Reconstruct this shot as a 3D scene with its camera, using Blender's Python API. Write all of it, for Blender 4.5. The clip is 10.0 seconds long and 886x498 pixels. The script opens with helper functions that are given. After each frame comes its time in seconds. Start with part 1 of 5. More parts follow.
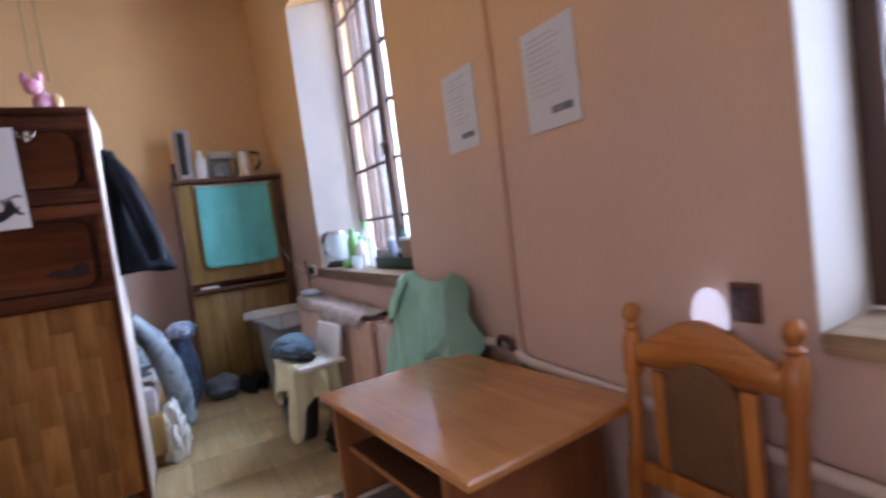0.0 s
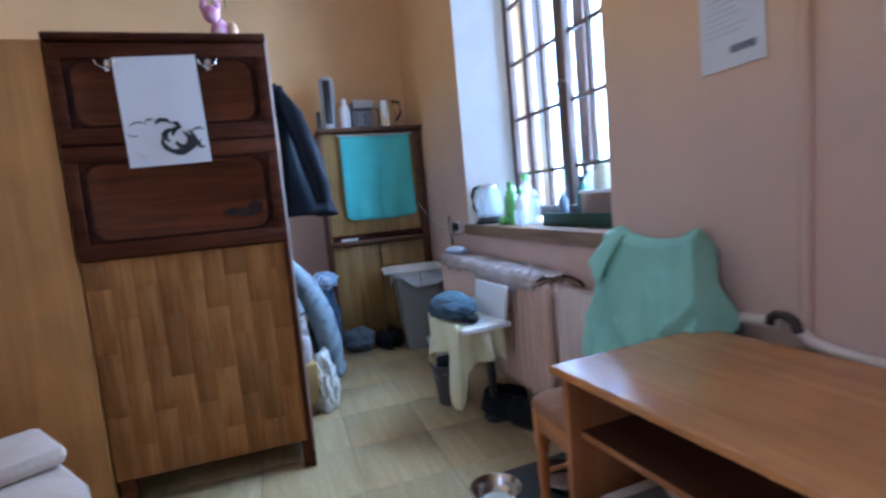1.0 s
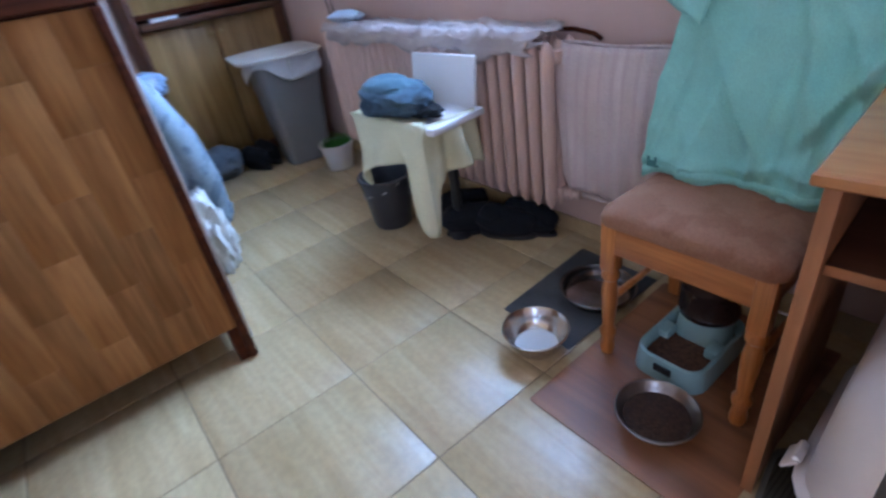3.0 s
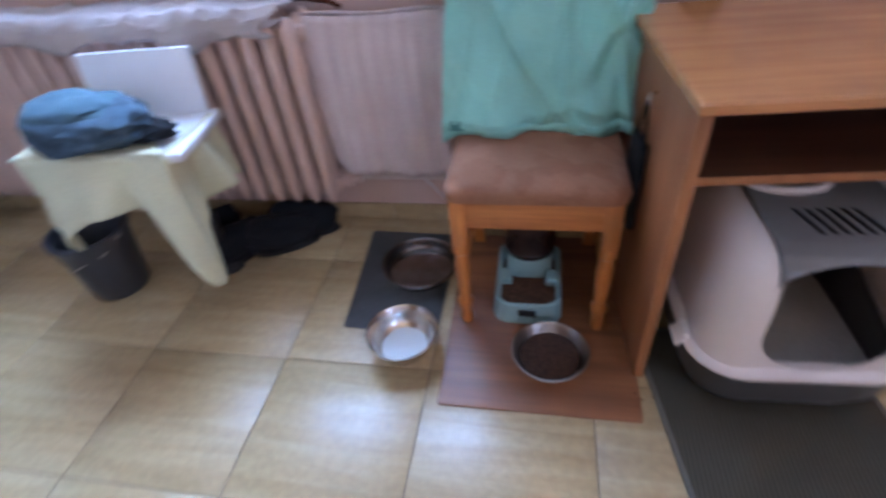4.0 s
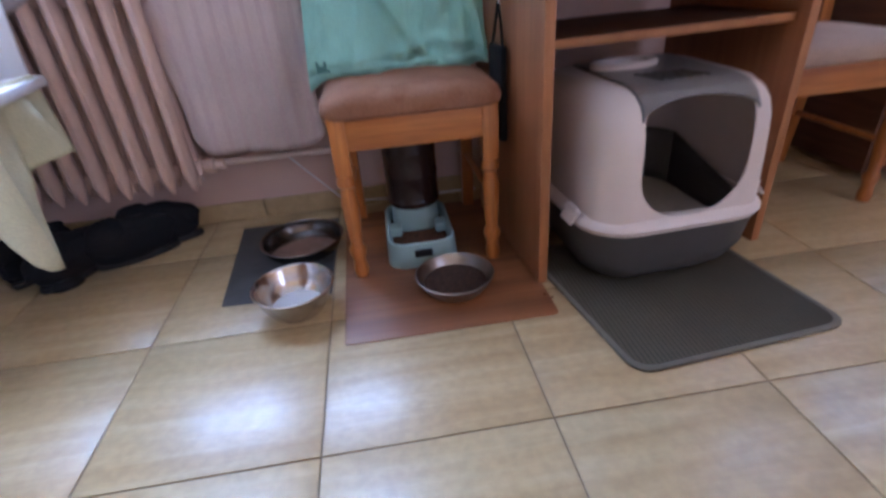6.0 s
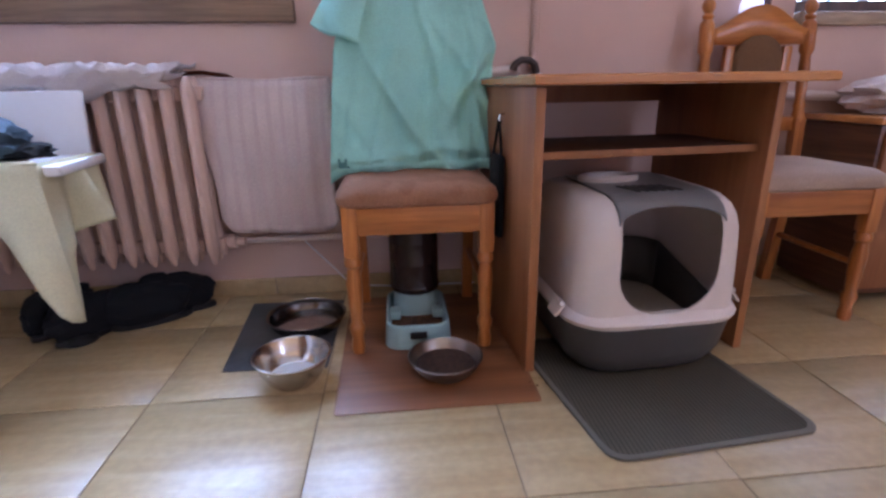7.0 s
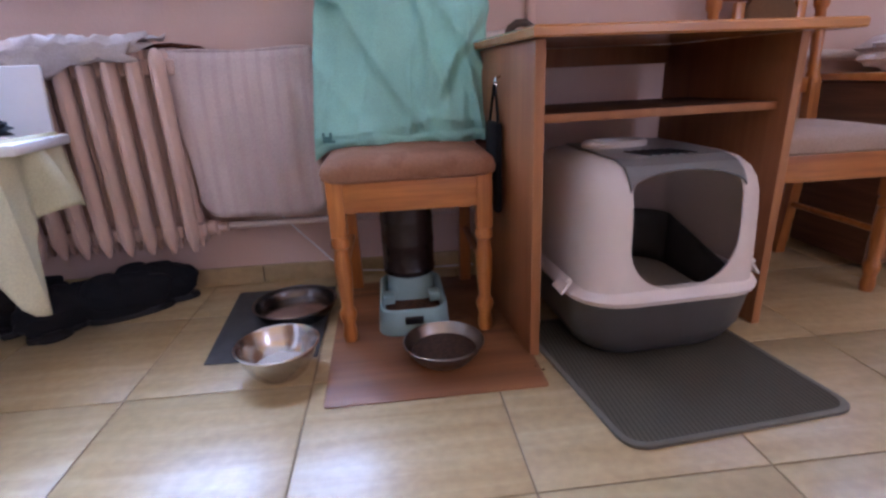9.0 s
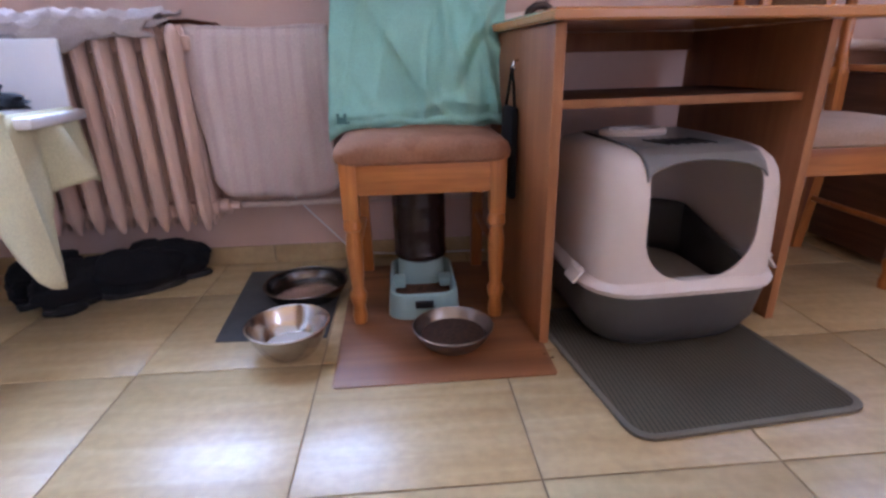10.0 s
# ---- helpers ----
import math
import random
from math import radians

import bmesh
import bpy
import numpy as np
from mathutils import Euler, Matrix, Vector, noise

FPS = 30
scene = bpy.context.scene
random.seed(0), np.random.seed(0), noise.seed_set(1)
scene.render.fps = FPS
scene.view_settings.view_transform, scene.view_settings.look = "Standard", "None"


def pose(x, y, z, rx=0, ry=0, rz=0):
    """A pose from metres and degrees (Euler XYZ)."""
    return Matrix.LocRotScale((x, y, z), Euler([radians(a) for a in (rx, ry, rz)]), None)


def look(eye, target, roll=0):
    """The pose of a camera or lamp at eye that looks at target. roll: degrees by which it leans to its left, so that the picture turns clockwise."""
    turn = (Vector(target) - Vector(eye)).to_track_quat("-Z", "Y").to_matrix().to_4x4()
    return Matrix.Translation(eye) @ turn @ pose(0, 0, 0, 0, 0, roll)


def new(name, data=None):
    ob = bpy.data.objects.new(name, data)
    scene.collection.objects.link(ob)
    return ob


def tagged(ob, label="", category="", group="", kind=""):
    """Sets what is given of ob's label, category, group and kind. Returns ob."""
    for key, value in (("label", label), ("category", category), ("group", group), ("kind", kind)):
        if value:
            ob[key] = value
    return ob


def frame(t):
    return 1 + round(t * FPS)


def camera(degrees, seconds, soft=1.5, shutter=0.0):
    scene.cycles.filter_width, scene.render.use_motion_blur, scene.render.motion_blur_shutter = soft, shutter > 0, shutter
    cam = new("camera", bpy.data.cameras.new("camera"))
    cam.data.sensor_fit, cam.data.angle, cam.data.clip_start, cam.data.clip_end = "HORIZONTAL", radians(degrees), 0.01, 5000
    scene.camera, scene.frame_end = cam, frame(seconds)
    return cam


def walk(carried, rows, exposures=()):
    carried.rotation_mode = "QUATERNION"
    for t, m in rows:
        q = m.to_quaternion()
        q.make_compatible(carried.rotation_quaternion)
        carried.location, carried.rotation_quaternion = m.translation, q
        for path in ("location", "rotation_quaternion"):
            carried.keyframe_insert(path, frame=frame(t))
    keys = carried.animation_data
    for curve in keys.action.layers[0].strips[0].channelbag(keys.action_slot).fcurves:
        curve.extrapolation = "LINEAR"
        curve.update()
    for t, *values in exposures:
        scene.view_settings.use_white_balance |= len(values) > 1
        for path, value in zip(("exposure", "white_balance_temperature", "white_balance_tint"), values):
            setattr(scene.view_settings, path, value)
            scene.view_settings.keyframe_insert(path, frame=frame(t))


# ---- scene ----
cam = camera(82.6, 10.0, soft=2.6, shutter=0.5)
PATH = [
    (0, (-0.242, 4.434, 1.277), (-1.991, 5.397, 1.16), -7.4),
    (0.5, (-0.47, 4.365, 1.26), (-2.329, 5.089, 1.121), -5.8),
    (1, (-0.719, 4.182, 1.227), (-2.615, 4.786, 1.028), -5.3),
    (1.5, (-0.945, 4.081, 1.206), (-2.807, 4.693, 0.809), -5.2),
    (2, (-1.195, 4.066, 1.164), (-2.976, 4.687, 0.498), -5.4),
    (2.2, (-1.298, 4.039, 1.151), (-3.025, 4.681, 0.373), -5.8),
    (3.3, (-1.829, 4.006, 1.117), (-3.071, 5.103, -0.003), -9.2),
    (3.5, (-1.96, 3.978, 1.138), (-3.062, 5.167, -0.033), -7.9),
    (4, (-2.12, 3.993, 1.149), (-2.477, 5.479, -0.141), -6.7),
    (4.5, (-2.17, 4.015, 1.068), (-2.184, 5.491, -0.282), -7.0),
    (5, (-2.181, 4.013, 0.816), (-2.085, 5.481, -0.539), -6.8),
    (5.2, (-2.173, 4.011, 0.76), (-2.07, 5.473, -0.601), -6.7),
    (6.3, (-2.215, 3.656, 0.753), (-2.019, 5.469, -0.068), -4.0),
    (6.5, (-2.2, 3.61, 0.767), (-2.023, 5.456, 0.017), -2.8),
    (7, (-2.183, 3.657, 0.745), (-2.008, 5.553, 0.131), -0.9),
    (7.5, (-2.153, 3.741, 0.694), (-1.973, 5.651, 0.13), -0.4),
    (8, (-2.161, 3.752, 0.675), (-1.977, 5.651, 0.076), -0.7),
    (8.5, (-2.168, 3.75, 0.673), (-1.986, 5.635, 0.03), -1.0),
    (9, (-2.166, 3.745, 0.68), (-1.989, 5.628, 0.029), -2.5),
    (9.5, (-2.17, 3.742, 0.673), (-2.014, 5.631, 0.034), -2.8),
    (10, (-2.17, 3.751, 0.678), (-2.036, 5.618, -0.028), -1.3),
]
walk(cam, [(t, look(eye, target, roll)) for t, eye, target, roll in PATH], [(0.0, -0.2, 6300, 29), (0.25, -0.17, 5800, 24), (0.5, -0.14, 5250, 17), (1.0, -0.08, 5000, 15), (2.2, 0.08, 4950, 18), (3.5, 0.42, 4880, 22), (4.0, 0.5, 5060, 24), (5.0, 0.43, 5120, 22), (6.3, 0.47, 5300, 30), (7.0, 0.46, 5450, 32), (8.0, 0.45, 5450, 33), (9.0, 0.52, 5500, 34), (10.0, 0.62, 5550, 32)])

# ---------------------------------------------------------------- light
world = bpy.data.worlds.new("sky")
scene.world = world
world.use_nodes = True
wn = world.node_tree.nodes
sky = wn.new("ShaderNodeTexSky")
sky.sky_type, sky.sun_disc = "NISHITA", False
sky.sun_elevation, sky.sun_rotation = radians(49), radians(270)
wn["Background"].inputs["Strength"].default_value = 0.10
world.node_tree.links.new(sky.outputs[0], wn["Background"].inputs["Color"])

sun_data = bpy.data.lights.new("sun", "SUN")
sun_data.energy, sun_data.angle, sun_data.color = 0.8, radians(14), (1.0, 0.96, 0.9)
new("sun", sun_data).matrix_world = look((-7, 2, 8), (0, 2, 0))


def window_light(x, y, z, w, h, power, tx, ty, color):
    """The sky's light in a window's opening."""
    d = bpy.data.lights.new("window_light", "AREA")
    d.shape, d.size, d.size_y, d.energy, d.color = "RECTANGLE", w, h, power, color
    new("window_light", d).matrix_world = look((x, y, z), (tx, ty, z))


window_light(-3.25, 6.06, 2.02, 1.36, 1.96, 245, -3.25, 0, (0.56, 0.78, 1.0))
window_light(0.1, 6.06, 2.02, 1.56, 1.96, 72, 0.1, 0, (0.62, 0.81, 1.0))
window_light(1.2, 1.08, 1.95, 1.5, 1.5, 22, 1.2, 4, (0.80, 0.90, 1.0))


# ---------------------------------------------------------------- materials
def base_material(name, rough, metal):
    m = bpy.data.materials.new(name)
    m.use_nodes = True
    nt = m.node_tree
    b = nt.nodes["Principled BSDF"]
    b.inputs["Roughness"].default_value, b.inputs["Metallic"].default_value = rough, metal
    return m, nt, b


def coords(nt, scale, spread=True):
    """Object coordinates, shifted at random from object to object."""
    tc, mp = nt.nodes.new("ShaderNodeTexCoord"), nt.nodes.new("ShaderNodeMapping")
    mp.inputs["Scale"].default_value = scale
    nt.links.new(tc.outputs["Object"], mp.inputs["Vector"])
    if spread:
        info, mul = nt.nodes.new("ShaderNodeObjectInfo"), nt.nodes.new("ShaderNodeMath")
        mul.operation = "MULTIPLY"
        mul.inputs[1].default_value = 37.0
        nt.links.new(info.outputs["Random"], mul.inputs[0])
        nt.links.new(mul.outputs[0], mp.inputs["Location"])
    return mp


def noise_node(nt, mp, scale, detail=4.0, distort=0.0):
    n = nt.nodes.new("ShaderNodeTexNoise")
    n.inputs["Scale"].default_value, n.inputs["Detail"].default_value = scale, detail
    n.inputs["Distortion"].default_value = distort
    nt.links.new(mp.outputs[0], n.inputs["Vector"])
    return n


def ramp(nt, fac, stops):
    r = nt.nodes.new("ShaderNodeValToRGB")
    r.color_ramp.elements[0].position, r.color_ramp.elements[0].color = stops[0][0], (*stops[0][1], 1)
    r.color_ramp.elements[1].position, r.color_ramp.elements[1].color = stops[-1][0], (*stops[-1][1], 1)
    for p, c in stops[1:-1]:
        r.color_ramp.elements.new(p).color = (*c, 1)
    nt.links.new(fac, r.inputs["Fac"])
    return r.outputs["Color"]


def blend(nt, a, b, fac, mode="MULTIPLY"):
    m = nt.nodes.new("ShaderNodeMix")
    m.data_type, m.blend_type = "RGBA", mode
    m.inputs["Factor"].default_value = fac if isinstance(fac, float) else 1.0
    if not isinstance(fac, float):
        nt.links.new(fac, m.inputs["Factor"])
    for src, i in ((a, 6), (b, 7)):
        if isinstance(src, tuple):
            m.inputs[i].default_value = (*src, 1)
        else:
            nt.links.new(src, m.inputs[i])
    return m.outputs[2]


def add_bump(nt, b, height, strength, distance=0.004):
    n = nt.nodes.new("ShaderNodeBump")
    n.inputs["Strength"].default_value, n.inputs["Distance"].default_value = strength, distance
    nt.links.new(height, n.inputs["Height"])
    nt.links.new(n.outputs[0], b.inputs["Normal"])


def plain(name, color, rough=0.6, metal=0.0, var=0.18, scale=3.0, fine=60.0, bump=0.15, emit=0.0):
    """Paint, plastic, cloth or metal: blotches and fine grain."""
    m, nt, b = base_material(name, rough, metal)
    mp = coords(nt, (1, 1, 1))
    big, small = noise_node(nt, mp, scale, 5), noise_node(nt, mp, fine, 3)
    lo, hi = tuple(c * (1 - var) for c in color), tuple(min(1, c * (1 + var)) for c in color)
    col = ramp(nt, big.outputs[0], [(0.3, lo), (0.7, hi)])
    grain = ramp(nt, small.outputs[0], [(0.3, (1 - var * 0.5,) * 3), (0.7, (1.0, 1.0, 1.0))])
    nt.links.new(blend(nt, col, grain, 1.0), b.inputs["Base Color"])
    add_bump(nt, b, small.outputs[0], bump)
    if emit:
        b.inputs["Emission Color"].default_value, b.inputs["Emission Strength"].default_value = (*color, 1), emit
    return m


def wood(name, dark, light, along=2, rough=0.35, var=0.25, freq=9.0, coat=0.0, streaky=0.7):
    """Wood with the grain along one axis, toned piece by piece."""
    m, nt, b = base_material(name, rough, 0)
    s = [freq * 3, freq * 3, freq * 3]
    s[along] = freq * 0.18
    mp = coords(nt, s)
    grain, streak = noise_node(nt, mp, 1.0, 6, 0.8), noise_node(nt, mp, 5.0, 4)
    soft = noise_node(nt, coords(nt, (1, 1, 1)), 4.0, 3)
    mid = tuple((a + c) / 2 for a, c in zip(dark, light))
    col = ramp(nt, grain.outputs[0], [(0.32, dark), (0.5, mid), (0.68, light)])
    col = blend(nt, col, ramp(nt, streak.outputs[0], [(0.35, (0.72,) * 3), (0.6, (1.0,) * 3)]), streaky)
    col = blend(nt, col, ramp(nt, soft.outputs[0], [(0.3, (0.78,) * 3), (0.7, (1.08,) * 3)]), 0.8)
    info = nt.nodes.new("ShaderNodeObjectInfo")
    tone = ramp(nt, info.outputs["Random"], [(0.0, (1 - var,) * 3), (1.0, (1.0, 1.0, 1.0))])
    nt.links.new(blend(nt, col, tone, 1.0), b.inputs["Base Color"])
    b.inputs["Coat Weight"].default_value, b.inputs["Coat Roughness"].default_value = coat, 0.2
    add_bump(nt, b, streak.outputs[0], 0.12, 0.002)
    return m


def cloth_material(name, color, color2=None, stripes=0.0, fine=220.0, rough=0.9, axis=0, creases=13.0):
    m, nt, b = base_material(name, rough, 0)
    mp = coords(nt, (1, 1, 1))
    big, weave = noise_node(nt, mp, 5, 4), noise_node(nt, mp, fine, 2)
    col = ramp(nt, big.outputs[0], [(0.3, tuple(c * 0.82 for c in color)), (0.7, color)])
    if stripes:
        w = nt.nodes.new("ShaderNodeTexWave")
        w.bands_direction = "XYZ"[axis]
        w.inputs["Scale"].default_value, w.inputs["Distortion"].default_value = stripes, 0.6
        nt.links.new(coords(nt, (1, 1, 1), False).outputs[0], w.inputs["Vector"])
        col = blend(nt, col, color2, ramp(nt, w.outputs[0], [(0.62, (0, 0, 0)), (0.85, (0.75,) * 3)]), "MIX")
    elif color2:
        patch = noise_node(nt, mp, 14, 3)
        col = blend(nt, col, color2, ramp(nt, patch.outputs[0], [(0.5, (0, 0, 0)), (0.6, (0.8,) * 3)]), "MIX")
    nt.links.new(blend(nt, col, ramp(nt, weave.outputs[0], [(0.3, (0.8,) * 3), (0.7, (1, 1, 1))]), 0.8), b.inputs["Base Color"])
    b.inputs["Sheen Weight"].default_value, b.inputs["Specular IOR Level"].default_value = 0.03, 0.25
    crease, mix = noise_node(nt, mp, creases, 3, 1.2), nt.nodes.new("ShaderNodeMath")
    mix.operation, mix.inputs[1].default_value = "MULTIPLY_ADD", 2.2
    nt.links.new(crease.outputs[0], mix.inputs[0])
    nt.links.new(weave.outputs[0], mix.inputs[2])
    add_bump(nt, b, mix.outputs[0], 0.45, 0.002)
    return m


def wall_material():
    """Old emulsion paint, its colour blending by height from dusty pink to apricot, with stains."""
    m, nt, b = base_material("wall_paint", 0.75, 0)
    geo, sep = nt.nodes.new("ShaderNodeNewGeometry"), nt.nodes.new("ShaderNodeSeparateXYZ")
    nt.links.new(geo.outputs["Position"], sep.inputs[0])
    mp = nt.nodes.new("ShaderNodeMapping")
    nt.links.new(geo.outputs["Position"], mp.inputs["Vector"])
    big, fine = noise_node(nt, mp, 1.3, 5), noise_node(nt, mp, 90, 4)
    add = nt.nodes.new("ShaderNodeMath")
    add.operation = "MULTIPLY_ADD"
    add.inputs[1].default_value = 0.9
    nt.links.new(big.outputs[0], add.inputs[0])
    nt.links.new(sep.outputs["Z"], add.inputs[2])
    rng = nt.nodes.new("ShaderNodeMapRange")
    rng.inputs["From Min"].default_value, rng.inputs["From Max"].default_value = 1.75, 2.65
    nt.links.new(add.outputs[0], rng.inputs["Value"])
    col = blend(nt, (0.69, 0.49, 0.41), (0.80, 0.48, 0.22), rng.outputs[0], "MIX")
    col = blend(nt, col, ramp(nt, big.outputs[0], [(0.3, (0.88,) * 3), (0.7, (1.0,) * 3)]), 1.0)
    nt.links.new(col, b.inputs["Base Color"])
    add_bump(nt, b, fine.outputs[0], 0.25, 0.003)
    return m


def tile_material():
    m, nt, b = base_material("floor_tile", 0.35, 0)
    mp = coords(nt, (1.5, 14, 1))
    veins, fine = noise_node(nt, mp, 1.6, 6, 0.6), noise_node(nt, coords(nt, (1, 1, 1)), 45, 3)
    col = ramp(nt, veins.outputs[0], [(0.3, (0.46, 0.326, 0.154)), (0.5, (0.51, 0.376, 0.192)), (0.68, (0.56, 0.430, 0.234))])
    col = blend(nt, col, ramp(nt, fine.outputs[0], [(0.35, (0.88,) * 3), (0.65, (1.0,) * 3)]), 1.0)
    info = nt.nodes.new("ShaderNodeObjectInfo")
    col = blend(nt, col, ramp(nt, info.outputs["Random"], [(0.0, (0.95, 0.94, 0.92)), (1.0, (1.0, 1.0, 1.0))]), 1.0)
    nt.links.new(col, b.inputs["Base Color"])
    b.inputs["Coat Weight"].default_value, b.inputs["Coat Roughness"].default_value = 0.3, 0.26
    smear = noise_node(nt, coords(nt, (1, 1, 1)), 7, 5)
    r = nt.nodes.new("ShaderNodeMapRange")
    r.inputs["To Min"].default_value, r.inputs["To Max"].default_value = 0.28, 0.46
    nt.links.new(smear.outputs[0], r.inputs["Value"])
    nt.links.new(r.outputs[0], b.inputs["Roughness"])
    add_bump(nt, b, veins.outputs[0], 0.05, 0.001)
    return m


def glass_material(name, color=(1, 1, 1), rough=0.02):
    m, nt, b = base_material(name, rough, 0)
    b.inputs["Base Color"].default_value = (*color, 1)
    b.inputs["Transmission Weight"].default_value, b.inputs["IOR"].default_value = 1.0, 1.3
    return m


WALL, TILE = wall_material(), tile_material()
GROUT = plain("grout", (0.27, 0.20, 0.12), 0.9)
CEIL = plain("ceiling_paint", (0.80, 0.76, 0.70), 0.8, var=0.05, scale=1.0)
REVEAL = plain("reveal_paint", (0.78, 0.74, 0.70), 0.7, var=0.06, scale=2.0)
RADPAINT = plain("radiator_paint", (0.68, 0.48, 0.39), 0.4, var=0.08, bump=0.08)
PINE = wood("pine_lacquer", (0.45, 0.14, 0.026), (0.64, 0.245, 0.052), 2, 0.3, 0.12, coat=0.3)
PINEX = wood("pine_lacquer_crosswise", (0.45, 0.14, 0.026), (0.64, 0.245, 0.052), 0, 0.3, 0.12, coat=0.3)
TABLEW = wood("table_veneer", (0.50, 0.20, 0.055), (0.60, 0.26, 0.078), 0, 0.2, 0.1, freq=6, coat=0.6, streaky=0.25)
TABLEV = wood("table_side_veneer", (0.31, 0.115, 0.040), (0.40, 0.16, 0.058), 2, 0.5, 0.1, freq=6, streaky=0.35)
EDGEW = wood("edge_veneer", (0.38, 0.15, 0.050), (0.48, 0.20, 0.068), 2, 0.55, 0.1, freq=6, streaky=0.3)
MOULDW = wood("dark_moulding", (0.010, 0.004, 0.003), (0.045, 0.012, 0.005), 1, 0.85, 0.1, freq=4)
# shelf colour darkened to hold the shade inside the open compartment
SHADEDW = wood("shaded_shelf_veneer", (0.065, 0.024, 0.010), (0.11, 0.042, 0.016), 0, 0.6, 0.1, freq=6, streaky=0.35)
DARKW = wood("dark_stained_wood", (0.044, 0.0092, 0.0028), (0.108, 0.026, 0.0065), 1, 0.62, 0.1)
INSETW = wood("dark_panel_veneer", (0.068, 0.016, 0.005), (0.145, 0.039, 0.010), 1, 0.6, 0.1, freq=5)
STAVE = wood("parquet_stave", (0.29, 0.118, 0.030), (0.46, 0.205, 0.060), 2, 0.6, 0.30, freq=8)
for m in (DARKW, INSETW, MOULDW, STAVE):
    for n in m.node_tree.nodes:
        if n.type == "BSDF_PRINCIPLED":
            n.inputs["Specular IOR Level"].default_value = 0.15
LIGHTW = wood("wardrobe_veneer", (0.36, 0.15, 0.030), (0.46, 0.20, 0.046), 2, 0.55, 0.1, freq=5, streaky=0.3)
OCHREW = wood("ochre_veneer", (0.33, 0.19, 0.055), (0.48, 0.30, 0.10), 2, 0.45, 0.1, freq=5)
CABW = wood("cabinet_brown", (0.10, 0.04, 0.02), (0.20, 0.085, 0.04), 1, 0.4, 0.1)
BOARDW = wood("floor_board_veneer", (0.20, 0.076, 0.028), (0.37, 0.15, 0.055), 0, 0.4, 0.1, freq=4, streaky=0.5)
SILLW = wood("sill_wood", (0.22, 0.135, 0.08), (0.34, 0.225, 0.14), 0, 0.5, 0.1)
PALESILL = wood("pale_sill_wood", (0.34, 0.23, 0.14), (0.50, 0.36, 0.23), 0, 0.5, 0.1)
FRAMEW = wood("window_frame_wood", (0.06, 0.03, 0.02), (0.13, 0.065, 0.04), 2, 0.45, 0.1)
SEATC = cloth_material("brown_plush", (0.38, 0.185, 0.105), (0.29, 0.135, 0.072), fine=160)
BACKC = cloth_material("brown_woven", (0.20, 0.105, 0.05), fine=160)
BEIGEC = cloth_material("beige_plush", (0.50, 0.36, 0.28), fine=200)
SHIRT = cloth_material("mint_jersey", (0.41, 0.80, 0.69), fine=300)
PRINT = plain("shirt_print", (0.10, 0.26, 0.24), 0.9)
TOWELP = cloth_material("pink_striped_towel", (0.70, 0.57, 0.53), (0.60, 0.46, 0.44), 7.5)
TOWELT = cloth_material("turquoise_towel", (0.19, 0.73, 0.71), fine=240)
CREAM = cloth_material("cream_cloth", (0.73, 0.70, 0.47), fine=240)
JEANS = cloth_material("denim_bundle", (0.08, 0.125, 0.17), (0.04, 0.06, 0.08), fine=260)
JACKET = cloth_material("navy_jacket", (0.0035, 0.0045, 0.009), fine=200, rough=0.55, creases=7.0)
for n in JACKET.node_tree.nodes:
    if n.type == "BSDF_PRINCIPLED":
        n.inputs["Sheen Weight"].default_value, n.inputs["Specular IOR Level"].default_value = 0.0, 0.12
DUVET = cloth_material("blue_white_blanket", (0.30, 0.35, 0.385), (0.14, 0.17, 0.205), fine=120)
LINEN = cloth_material("crumpled_linen", (0.55, 0.475, 0.455), (0.47, 0.40, 0.385), fine=260)
WHITEC = cloth_material("white_cloth", (0.76, 0.77, 0.80), fine=220)
GREYC = cloth_material("grey_cloth", (0.16, 0.19, 0.23), fine=180)
BLACKF = cloth_material("black_felt", (0.012, 0.013, 0.016), fine=150)
BLANKET = cloth_material("rose_blanket", (0.60, 0.47, 0.42), (0.70, 0.62, 0.60), fine=150)
MATG = cloth_material("grey_litter_mat", (0.105, 0.092, 0.062), (0.046, 0.040, 0.028), 30, axis=0)
MATE = plain("mat_edge", (0.17, 0.152, 0.115), 0.8)
MATD = plain("slate_mat", (0.062, 0.061, 0.060), 0.75, var=0.25, scale=9)
STEEL = plain("brushed_steel", (0.62, 0.60, 0.58), 0.22, 1.0, var=0.06)
STEELD = plain("tarnished_steel", (0.36, 0.33, 0.31), 0.3, 1.0, var=0.15)
MILK = plain("milk", (0.54, 0.51, 0.47), 0.25, var=0.03)
KIBBLE = plain("kibble", (0.13, 0.055, 0.025), 0.8, var=0.5, fine=140, scale=90, bump=0.9)
DARKFOOD = plain("dark_kibble", (0.060, 0.028, 0.016), 0.8, var=0.5, fine=140, scale=90, bump=0.9)
HOODW = plain("blush_white_plastic", (0.76, 0.66, 0.61), 0.3, var=0.03, bump=0.02)
BASEG = plain("dark_grey_plastic", (0.10, 0.095, 0.09), 0.45, var=0.1, bump=0.05)
MIDG = plain("mid_grey_plastic", (0.19, 0.18, 0.175), 0.3, var=0.06, bump=0.03)
SAND = plain("litter_sand", (0.55, 0.49, 0.42), 0.95, var=0.25, fine=160, bump=0.8)
BLUEP = plain("pale_teal_plastic", (0.33, 0.50, 0.50), 0.35, var=0.05, bump=0.03)
SMOKE = plain("smoked_brown_plastic", (0.035, 0.02, 0.018), 0.2, var=0.3)
WHITEP = plain("white_plastic", (0.80, 0.80, 0.82), 0.35, var=0.04, bump=0.03)
